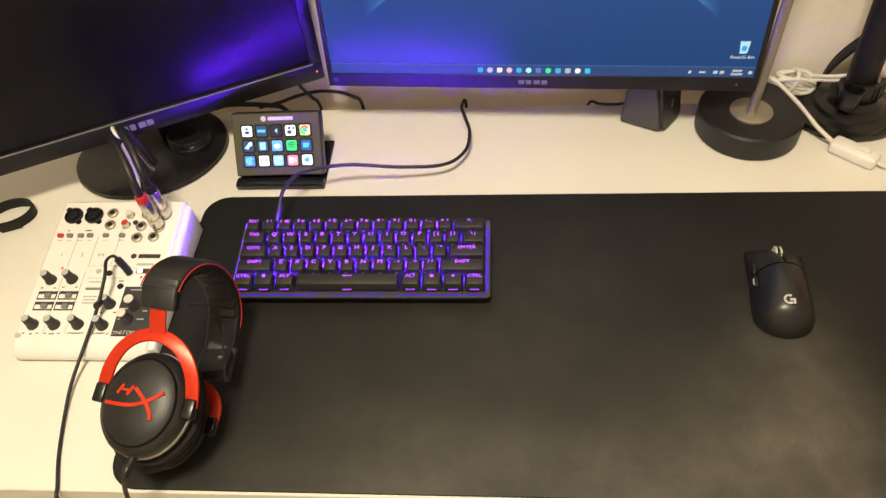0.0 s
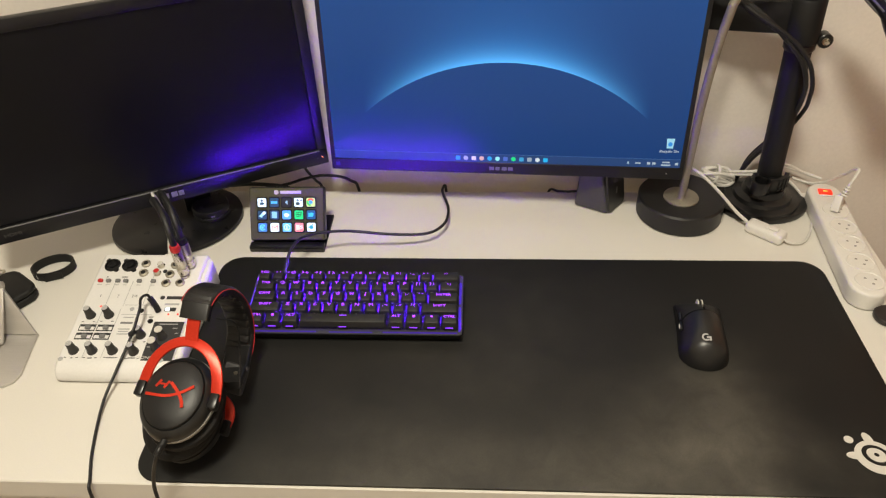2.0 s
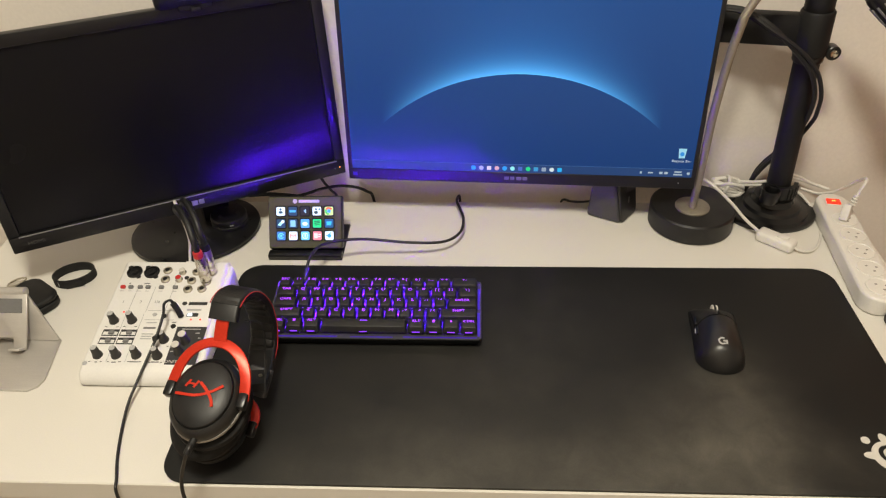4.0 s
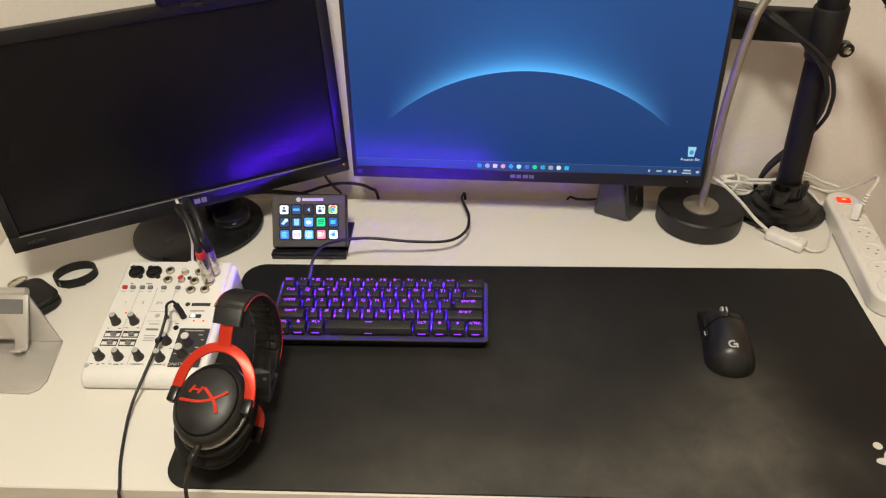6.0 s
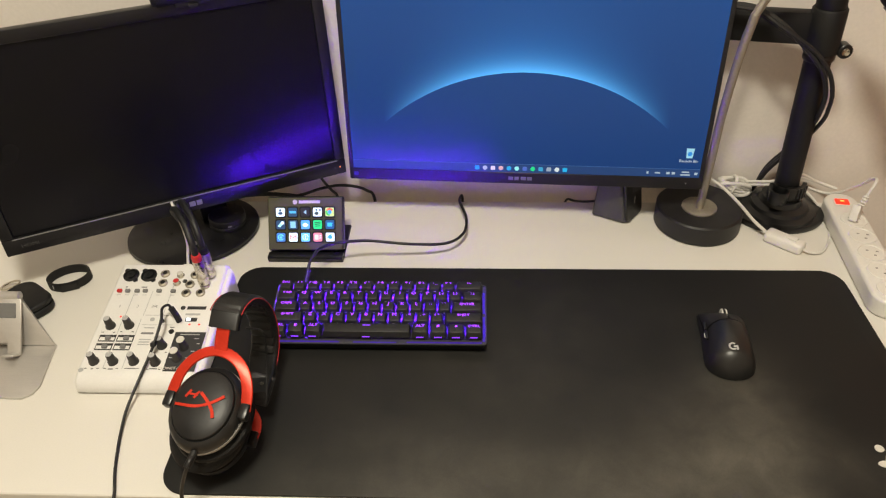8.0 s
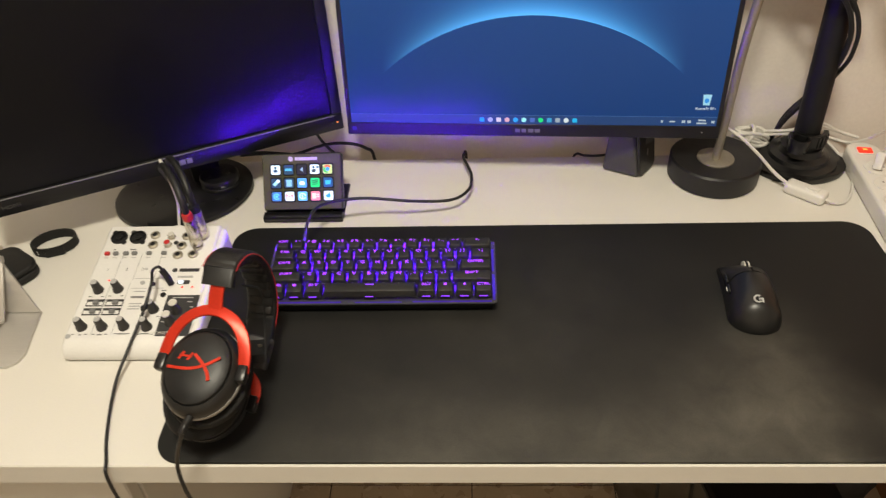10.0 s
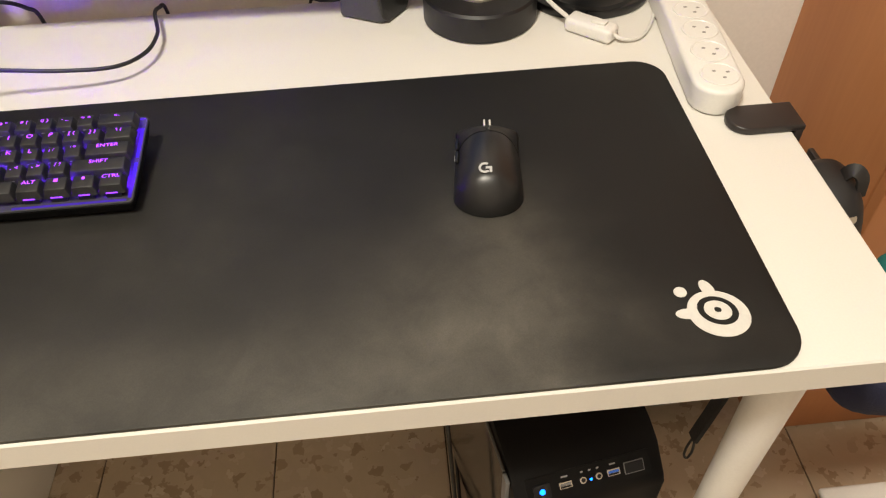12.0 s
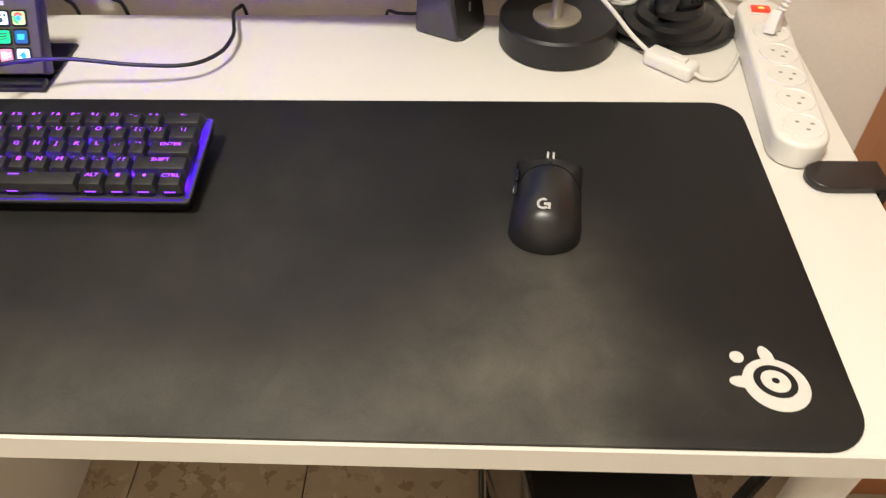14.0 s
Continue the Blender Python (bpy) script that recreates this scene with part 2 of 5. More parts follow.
def terrazzo():
    m, nt, b = nodes_of("terrazzo_tile")
    tc = nt.nodes.new("ShaderNodeTexCoord")
    geo = nt.nodes.new("ShaderNodeNewGeometry")
    info = nt.nodes.new("ShaderNodeObjectInfo")
    vor, vor2, n = nt.nodes.new("ShaderNodeTexVoronoi"), nt.nodes.new("ShaderNodeTexVoronoi"), nt.nodes.new("ShaderNodeTexNoise")
    nz = nt.nodes.new("ShaderNodeTexNoise")
    nz.inputs["Scale"].default_value = 60
    warp = nt.nodes.new("ShaderNodeVectorMath")
    warp.operation = "MULTIPLY_ADD"
    warp.inputs[1].default_value = (0.035, 0.035, 0.035)
    nt.links.new(geo.outputs["Position"], nz.inputs["Vector"])
    nt.links.new(nz.outputs["Color"], warp.inputs[0])
    nt.links.new(geo.outputs["Position"], warp.inputs[2])
    vor.inputs["Scale"].default_value, vor2.inputs["Scale"].default_value = 58, 75
    n.inputs["Scale"].default_value, n.inputs["Detail"].default_value = 7, 5
    for x in (vor, vor2):
        nt.links.new(warp.outputs[0], x.inputs["Vector"])
    nt.links.new(geo.outputs["Position"], n.inputs["Vector"])
    sep = nt.nodes.new("ShaderNodeSeparateColor")
    nt.links.new(vor.outputs["Color"], sep.inputs[0])
    ramp = nt.nodes.new("ShaderNodeValToRGB")
    e = ramp.color_ramp.elements
    e[0].position, e[0].color = 0.0, (0.30, 0.22, 0.14, 1)
    e[1].position, e[1].color = 1.0, (0.52, 0.44, 0.34, 1)
    for p, c in ((0.10, (0.33, 0.245, 0.16, 1)), (0.13, (0.42, 0.335, 0.235, 1)), (0.90, (0.44, 0.35, 0.25, 1))):
        k = e.new(p)
        k.color = c
    nt.links.new(sep.outputs[0], ramp.inputs[0])
    tone = nt.nodes.new("ShaderNodeMapRange")
    tone.inputs["To Min"].default_value, tone.inputs["To Max"].default_value = 0.95, 1.28
    mixv = nt.nodes.new("ShaderNodeMath")
    mixv.operation = "MULTIPLY_ADD"
    mixv.inputs[1].default_value = 0.25
    nt.links.new(info.outputs["Random"], mixv.inputs[0])
    nt.links.new(n.outputs[0], mixv.inputs[2])
    nt.links.new(mixv.outputs[0], tone.inputs[0])
    mul = nt.nodes.new("ShaderNodeVectorMath")
    mul.operation = "SCALE"
    nt.links.new(ramp.outputs[0], mul.inputs[0])
    nt.links.new(tone.outputs[0], mul.inputs["Scale"])
    nt.links.new(mul.outputs[0], b.inputs["Base Color"])
    b.inputs["Roughness"].default_value = 0.38
    return m


M_TILE = terrazzo()


def wood():
    m, nt, b = nodes_of("orange_wood_veneer")
    tc = nt.nodes.new("ShaderNodeTexCoord")
    mp = nt.nodes.new("ShaderNodeMapping")
    mp.inputs["Scale"].default_value = (9, 9, 0.7)
    nt.links.new(tc.outputs["Object"], mp.inputs[0])
    n, w = nt.nodes.new("ShaderNodeTexNoise"), nt.nodes.new("ShaderNodeTexNoise")
    n.inputs["Scale"].default_value, n.inputs["Detail"].default_value = 1.2, 6
    w.inputs["Scale"].default_value, w.inputs["Detail"].default_value = 14, 3
    for x in (n, w):
        nt.links.new(mp.outputs[0], x.inputs["Vector"])
    add = nt.nodes.new("ShaderNodeMath")
    add.operation = "MULTIPLY_ADD"
    add.inputs[1].default_value = 0.3
    nt.links.new(w.outputs[0], add.inputs[0])
    nt.links.new(n.outputs[0], add.inputs[2])
    ramp = nt.nodes.new("ShaderNodeValToRGB")
    e = ramp.color_ramp.elements
    e[0].position, e[0].color = 0.40, (0.40, 0.155, 0.056, 1)
    e[1].position, e[1].color = 0.90, (0.50, 0.215, 0.084, 1)
    nt.links.new(add.outputs[0], ramp.inputs[0])
    nt.links.new(ramp.outputs[0], b.inputs["Base Color"])
    b.inputs["Roughness"].default_value = 0.45
    return m


M_WOOD = wood()


# ---- building blocks ----
def rbox(x0, x1, y0, y1, z0, z1, r=0.0, seg=2, bm=None):
    own = bmesh.new()
    bmesh.ops.create_cube(own, size=1)
    for v in own.verts:
        v.co = Vector(((x0 + x1) / 2 + v.co.x * (x1 - x0), (y0 + y1) / 2 + v.co.y * (y1 - y0), (z0 + z1) / 2 + v.co.z * (z1 - z0)))
    if r:
        bmesh.ops.bevel(own, geom=list(own.edges), offset=r, segments=seg, profile=0.5, affect="EDGES", clamp_overlap=True)
    return join(bm, own)


def join(bm, own):
    if bm is None:
        return own
    me = bpy.data.meshes.new("scratch")
    own.to_mesh(me)
    own.free()
    bm.from_mesh(me)
    bpy.data.meshes.remove(me)
    return bm


def moved(bm, m):
    bmesh.ops.transform(bm, matrix=m, verts=bm.verts)
    return bm


def prism(outline, z0, z1, r=0.0, seg=2, axis="z", bm=None):
    """An outline of points pulled up from z0 to z1 (axis x: outline in y, z pulled along x)."""
    own = bmesh.new()
    put = (lambda p, h: (p[0], p[1], h)) if axis == "z" else (lambda p, h: (h, p[0], p[1]))
    lo = [own.verts.new(put(p, z0)) for p in outline]
    hi = [own.verts.new(put(p, z1)) for p in outline]
    n = len(outline)
    own.faces.new(hi)
    own.faces.new(lo[::-1])
    for i in range(n):
        own.faces.new((lo[i], lo[(i + 1) % n], hi[(i + 1) % n], hi[i]))
    bmesh.ops.recalc_face_normals(own, faces=own.faces)
    if r:
        rim = [e for e in own.edges if abs((e.verts[0].co - e.verts[1].co)["xyz".index("x" if axis == "x" else "z")]) < 1e-7]
        bmesh.ops.bevel(own, geom=rim, offset=r, segments=seg, profile=0.5, affect="EDGES", clamp_overlap=True)
    return join(bm, own)


def rrect(x0, x1, y0, y1, r, n=6):
    pts = []
    for cx, cy, a in ((x1 - r, y1 - r, 0), (x0 + r, y1 - r, 90), (x0 + r, y0 + r, 180), (x1 - r, y0 + r, 270)):
        for i in range(n + 1):
            t = radians(a + 90 * i / n)
            pts.append((cx + r * math.cos(t), cy + r * math.sin(t)))
    return pts


def oval(cx, cy, rx, ry, n=32, a0=0, a1=360):
    k = n if a1 - a0 == 360 else n + 1
    return [(cx + rx * math.cos(radians(a0 + (a1 - a0) * i / n)), cy + ry * math.sin(radians(a0 + (a1 - a0) * i / n))) for i in range(k)]


def lathe(profile, n=32, bm=None, sx=1.0, sy=1.0):
    """Profile of (radius, z) turned about z; ends are closed."""
    own = bmesh.new()
    rings = [[own.verts.new((sx * r * math.cos(2 * math.pi * i / n), sy * r * math.sin(2 * math.pi * i / n), z)) for i in range(n)] for r, z in profile]
    for a, b in zip(rings, rings[1:]):
        for i in range(n):
            own.faces.new((a[i], a[(i + 1) % n], b[(i + 1) % n], b[i]))
    own.faces.new(rings[0][::-1])
    own.faces.new(rings[-1])
    bmesh.ops.recalc_face_normals(own, faces=own.faces)
    return join(bm, own)


def smooth_line(points, steps=8):
    p = [Vector(q) for q in points]
    p = [p[0] * 2 - p[1]] + p + [p[-1] * 2 - p[-2]]
    out = []
    for i in range(1, len(p) - 2):
        for s in range(steps):
            t = s / steps
            a, b, c, d = p[i - 1:i + 3]
            out.append(0.5 * ((2 * b) + (c - a) * t + (2 * a - 5 * b + 4 * c - d) * t * t + (3 * b - a - 3 * c + d) * t ** 3))
    return out + [p[-2]]


def sweep(line, section, bm=None, up=None):
    """A closed section of (side, up) points carried along a line."""
    own = bmesh.new()
    rings, last = [], None
    for i, p in enumerate(line):
        t = (line[min(i + 1, len(line) - 1)] - line[max(i - 1, 0)]).normalized()
        if up is not None:
            side = t.cross(Vector(up)).normalized()
        elif last is None:
            side = t.cross(Vector((0, 0, 1)) if abs(t.z) < 0.9 else Vector((1, 0, 0))).normalized()
        else:
            side = (last - t * last.dot(t)).normalized()
        last = side
        top = side.cross(t)
        rings.append([own.verts.new(p + side * a + top * b) for a, b in section])
    n = len(section)
    for a, b in zip(rings, rings[1:]):
        for i in range(n):
            own.faces.new((a[i], a[(i + 1) % n], b[(i + 1) % n], b[i]))
    own.faces.new(rings[0][::-1])
    own.faces.new(rings[-1])
    bmesh.ops.recalc_face_normals(own, faces=own.faces)
    return join(bm, own)


def tube(points, r, steps=8, n=8, bm=None):
    return sweep(smooth_line(points, steps), oval(0, 0, r, r, n), bm)


def mesh_of(bm, name, material, angle=38):
    me = bpy.data.meshes.new(name)
    bm.to_mesh(me)
    bm.free()
    me.materials.append(material)
    me.shade_smooth()
    me.set_sharp_from_angle(angle=radians(angle))
    return me


def part(name, bm, material, parent=None, label="", m=None, angle=38):
    ob = new(name, mesh_of(bm, name, material, angle))
    ob.parent = parent
    if m is not None:
        ob.matrix_basis = m
    return tagged(ob, label)


def same(name, me, parent, m, label=""):
    ob = new(name, me)
    ob.parent = parent
    ob.matrix_basis = m
    return tagged(ob, label)


def thing(name, m, label, category, group=""):
    return_ob = new(name)
    return_ob.empty_display_size = 0.03
    return_ob.matrix_basis = m
    return tagged(return_ob, label, category, group)


def structure(name, bm, material, label=""):
    return tagged(part(name, bm, material), label, kind="structure")


def lettering(text, size, material, parent, m, name="lettering", depth=0.0, stretch=1.0):
    c = bpy.data.curves.new("scratch", "FONT")
    c.body, c.size, c.align_x, c.align_y, c.extrude, c.resolution_u = text, size, "CENTER", "CENTER", depth, 2
    o = bpy.data.objects.new("scratch", c)
    me = bpy.data.meshes.new_from_object(o)
    bpy.data.objects.remove(o)
    bpy.data.curves.remove(c)
    me.materials.clear()
    me.materials.append(material)
    me.transform(Matrix.Diagonal((stretch, 1, 1, 1)))
    return same(name, me, parent, m)


def plate(w, h, t=0.0006, r=0.0):
    """A thin plate centred on the origin, standing proud of z = 0."""
    return prism(rrect(-w / 2, w / 2, -h / 2, h / 2, r, 3) if r else [(-w / 2, -h / 2), (w / 2, -h / 2), (w / 2, h / 2), (-w / 2, h / 2)], 0, t)


Z, P = 0.74, 0.744   # desk top and mat top


# ---- the room ----
structure("wall_north", rbox(-2.0, 2.5, 0.632, 0.75, 0, 2.6), M_WALL, "unseen off-white wall added to close the room behind the desk")
# unseen walls and ceiling, added to close the room and bounce the lamp light
structure("wall_west", rbox(-2.1, -2.0, -2.0, 0.75, 0, 2.6), M_WALL, "unseen off-white wall added to close the room")
structure("wall_south", rbox(-2.0, 2.5, -2.0, -1.9, 0, 2.6), M_WALL, "unseen off-white wall added to close the room")
structure("wall_east", rbox(2.5, 2.6, -2.0, 0.75, 0, 2.6), M_WALL, "unseen off-white wall added to close the room")
structure("ceiling", rbox(-2.0, 2.5, -1.9, 0.632, 2.6, 2.7), M_CEIL, "unseen white ceiling added to close the room")

# a tall wooden wardrobe against the wall beside the desk
wardrobe = thing("wardrobe", pose(1.187, 0.332, 0), "tall orange-brown wooden wardrobe beside the desk", "wardrobe")
part("side_panel", rbox(0, 0.018, 0.019, 0.299, 0.0, 2.02, 0.0012, 1), M_WOOD, wardrobe)
part("side_panel", rbox(0.782, 0.80, 0.019, 0.299, 0.0, 2.02, 0.0012, 1), M_WOOD, wardrobe)
part("back_panel", rbox(0.019, 0.781, 0.290, 0.298, 0.06, 2.0), M_WOOD, wardrobe)
part("top_panel", rbox(0.0185, 0.7815, 0.019, 0.289, 2.0, 2.02, 0.0012, 1), M_WOOD, wardrobe)
part("plinth", rbox(0.0185, 0.7815, 0.030, 0.046, 0.0, 0.058), M_WOOD, wardrobe)
for x in (0.0005, 0.4005):
    leaf = part("door", rbox(x, x + 0.399, 0, 0.018, 0.004, 2.018, 0.0015, 1), M_WOOD, wardrobe)

# ---- desk ----
desk = thing("desk", pose(0, 0, 0), "long white laminate desk on round white legs", "desk")
part("tabletop", rbox(-0.426, 0.9955, 0.0062, 0.595, 0.708, Z, 0.0016, 1), M_DESK, desk, "", None, 25)
leg_me = mesh_of(lathe([(0.015, 0), (0.0165, 0.004), (0.017, 0.02), (0.0212, 0.69), (0.0212, 0.703), (0.034, 0.7035), (0.034, 0.7082)], 28), "leg", M_WHITE)
for x, y in ((0.921, 0.052), (0.925, 0.535), (-0.36, 0.535)):
    same("leg", leg_me, desk, pose(x, y, 0))

unit = thing("drawer_unit", pose(0, 0, 0), "white drawer unit under the desk", "drawers")
part("body", rbox(-0.41, -0.05, 0.045, 0.58, 0.0, 0.700, 0.0015, 1), M_DESK, unit)
for i in range(4):
    part("drawer_front", rbox(-0.408, -0.052, 0.024, 0.044, 0.03 + i * 0.167, 0.19 + i * 0.167, 0.002, 1), M_DESK, unit)

# ---- desk mat ----
mat_pad = thing("desk_mat", pose(0, 0, Z), "large black cloth desk mat, worn pale near its front", "desk mat")
bm = prism(rrect(0, 0.9, 0.008, 0.408, 0.032, 8), 0.0002, 0.004, 0.0012, 2)
part("cloth", bm, M_PAD, mat_pad)


def logo_on_mat():
    """A pale round emblem with a dark ring and three small lobes."""
    tilt = -28
    bm = bmesh.new()
    prism(oval(0, 0, 0.0240, 0.0221, 40), 0, 0.0005, bm=bm)
    part("emblem", bm, M_PRINT, mat_pad, "pale printed emblem", pose(0.8455, 0.0600, 0.004, 0, 0, tilt))
    part("emblem_ring", prism(oval(0, 0, 0.0158, 0.0135, 32), 0.0005, 0.0008), M_PAD, mat_pad, "dark ring", pose(0.8455, 0.0625, 0.004, 0, 0, tilt))
    part("emblem_eye", prism(oval(0, 0, 0.0107, 0.0092, 28), 0.0008, 0.0011), M_PRINT, mat_pad, "pale disc", pose(0.8455, 0.0625, 0.004, 0, 0, tilt))
    part("emblem_dot", prism(oval(0, 0, 0.0028, 0.0024, 16), 0.0011, 0.0014), M_PAD, mat_pad, "dark dot", pose(0.8455, 0.0628, 0.004, 0, 0, tilt))
    for x, y, rx, ry, a in ((0.8225, 0.0838, 0.0052, 0.0052, 0), (0.8445, 0.0850, 0.0092, 0.0050, 105), (0.8222, 0.0620, 0.0098, 0.0050, 176)):
        part("emblem_lobe", prism(oval(0, 0, rx, ry, 20), 0, 0.00045), M_PRINT, mat_pad, "pale lobe", pose(x, y, 0.004, 0, 0, a))


logo_on_mat()

# ---- keyboard ----
U = 0.01905
KB = pose(0.0765, 0.2275, P, 7.4, 0, 0)
keyboard = thing("keyboard", KB, "compact black keyboard glowing violet between its keys", "keyboard")
case_bm = prism(rrect(0, 0.2960, 0, 0.1060, 0.0045, 5), 0.0012, 0.0172, 0.0012, 2)
for v in case_bm.verts:
    k = max(0.0, 1 - v.co.z / 0.0150)
    v.co.x += (0.1480 - v.co.x) * 0.035 * k
    v.co.y += (0.0530 - v.co.y) * 0.11 * k
part("case", case_bm, M_CASE, keyboard)
rim = bmesh.new()
loops = [[rim.verts.new((x, y, z)) for x, y in rrect(d, 0.2960 - d, d, 0.1060 - d, 0.0045 - d, 5)] for d, z in ((0, 0.0172), (0, 0.0192), (0.0005, 0.0197), (0.0015, 0.0197), (0.0019, 0.0192), (0.0019, 0.0172))]
for lo_ring, hi_ring in zip(loops, loops[1:] + loops[:1]):
    for i in range(len(lo_ring)):
        j = (i + 1) % len(lo_ring)
        rim.faces.new((lo_ring[i], lo_ring[j], hi_ring[j], hi_ring[i]))
bmesh.ops.recalc_face_normals(rim, faces=rim.faces)
part("case_rim", rim, M_RIM, keyboard)
part("key_plate", rbox(0.0018, 0.2942, 0.0018, 0.1042, 0.0169, 0.0180), M_PLATE, keyboard, "metal plate under the keys")
# added glowing strips stand in for key light falling on the bare plate
for b in ((0.006, 0.100, 0.0024, 0.0050), (0.118, 0.176, 0.0024, 0.0044), (0.190, 0.2895, 0.0024, 0.0050), (0.2905, 0.2936, 0.006, 0.048), (0.2905, 0.2936, 0.054, 0.092)):
    part("plate_glow", rbox(b[0], b[1], b[2], b[3], 0.0179, 0.0184), M_PLATE_GLOW, keyboard, "added glow standing for violet key light on the plate")
for x in (0.050, 0.246):
    part("rear_foot", rbox(x - 0.016, x + 0.016, 0.090, 0.098, -0.0121, 0.0030, 0.0012, 1), M_RUBBER, keyboard, "folded-out rear foot")
led_me = mesh_of(rbox(-0.0060, 0.0060, -0.0012, 0.0012, 0, 0.0042), "key_light", M_LED)


def keycap(w, d=1.0):
    bm = bmesh.new()
    W, D, h = w * U - 0.0010, d * U - 0.0010, 0.0085
    lo = [bm.verts.new((x * W / 2, y * D / 2, 0)) for x, y in ((-1, -1), (1, -1), (1, 1), (-1, 1))]
    tw, td = W / 2 - 0.0023, D / 2 - 0.0023
    hi = [bm.verts.new((x * tw, y * td + 0.0009, h + (0.0004 if y > 0 else 0))) for x, y in ((-1, -1), (1, -1), (1, 1), (-1, 1))]
    bm.faces.new(hi)
    for i in range(4):
        bm.faces.new((lo[i], lo[(i + 1) % 4], hi[(i + 1) % 4], hi[i]))
    bm.faces.new(lo[::-1])
    bmesh.ops.bevel(bm, geom=[e for e in bm.edges if not all(v in lo for v in e.verts)], offset=0.0008, segments=2, profile=0.5, affect="EDGES")
    return mesh_of(bm, "keycap", M_KEY, 50)


caps = {}
stem_me = mesh_of(rbox(-0.0072, 0.0072, -0.0072, 0.0072, 0, 0.0065, 0.0006, 1), "switch", M_SATIN)
front_me = mesh_of(plate(0.0100, 0.0013, 0.0003), "front_legend", M_LEGEND2)
side_me = mesh_of(plate(0.0030, 0.0008, 0.0002), "side_print", M_GREY)
rows = [
    [("ESC", 1)] + [(k, 1) for k in ("1 !", "2 @", "3 #", "4 $", "5 %", "6 ^", "7 &", "8 *", "9 (", "0 )", "- _", "= +")] + [("<-", 2)],
    [("TAB", 1.5)] + [(k, 1) for k in "QWERTYUIOP"] + [("[ {", 1), ("] }", 1), ("\\ |", 1.5)],
    [("CAPS", 1.75)] + [(k, 1) for k in "ASDFGHJKL"] + [("; :", 1), ("' \"", 1), ("ENTER", 2.25)],
    [("SHIFT", 2.25)] + [(k, 1) for k in "ZXCVBNM"] + [(", <", 1), (". >", 1), ("/ ?", 1), ("SHIFT", 2.75)],
    [("CTRL", 1.25), ("win", 1.25), ("ALT", 1.25), ("", 6.25), ("ALT", 1.25), ("win", 1.25), ("fn", 1.25), ("CTRL", 1.25)],
]
win_me = bmesh.new()
for i in (0, 1):
    for j in (0, 1):
        moved(join(win_me, moved(plate(0.0015, 0.0015, 0.0002), pose(-0.0009 + i * 0.0018, -0.0009 + j * 0.0018, 0))), pose(0, 0, 0))
win_me = mesh_of(win_me, "legend", M_LEGEND)
fn_me = mesh_of(prism(oval(0, 0, 0.0014, 0.0014, 12), 0, 0.0002), "legend", M_LEGEND)
for r, row in enumerate(rows):
    x = 0.0051
    y = 0.0066 + (4 - r) * U + U / 2
    for text, w in row:
        if w not in caps:
            caps[w] = keycap(w)
        cx = x + w * U / 2
        key = same("keycap", caps[w], keyboard, pose(cx, y, 0.0240, (-3, -1.5, 0, 1, 1)[r]))
        same("switch", stem_me, keyboard, pose(cx, y - 0.0012, 0.0180))
        same("key_light", led_me, keyboard, pose(cx, y + 0.0077, 0.0181), "violet light under the key")
        top = pose(0, 0.0042, 0.00905, 0, 0, 0)
        if text == "win":
            same("legend", win_me, key, top)
        elif text == "fn":
            same("legend", fn_me, key, top)
        elif text:
            lettering(text, 0.0054 if len(text) > 1 else 0.0066, M_LEGEND, key, top, "legend", 0.0, 1.25)
        if r == 4 and w < 3:
            same("front_legend", front_me, key, pose(0, -0.0090, 0.0014, 76, 0, 0))
        elif r == 4:
            same("front_legend", front_me, key, pose(0, 0.0045, 0.0090, 0, 0, 0))
            same("front_legend", front_me, key, pose(0, -0.0090, 0.0014, 76, 0, 0))
        elif len(text) < 4:
            same("side_print", side_me, key, pose(0, -0.00835, 0.0048, 76, 0, 0))
        x += w * U
kb_cable = thing("keyboard_cable", pose(0, 0, 0), "black braided cable rising from the keyboard over the desk edge", "cable")
part("cord", tube([(0.114, 0.331, 0.765), (0.114, 0.345, 0.778), (0.119, 0.372, 0.792), (0.136, 0.402, 0.791), (0.187, 0.423, 0.784), (0.258, 0.431, 0.772),
                   (0.312, 0.444, 0.764), (0.338, 0.475, 0.760), (0.343, 0.515, 0.758), (0.338, 0.541, 0.7585), (0.331, 0.568, 0.7570), (0.331, 0.589, 0.7520), (0.335, 0.6005, 0.742), (0.336, 0.606, 0.66)], 0.0023, 8, 10), M_CABLE, kb_cable)
part("plug_sleeve", tube([(0.114, 0.326, 0.768), (0.114, 0.338, 0.776), (0.116, 0.352, 0.784)], 0.0036, 4, 10), M_CABLE, kb_cable)

# ---- mouse ----
mouse = thing("mouse", pose(0.6905, 0.247, P, 0, 0, -6.5), "matte black wireless mouse on the desk mat", "mouse")


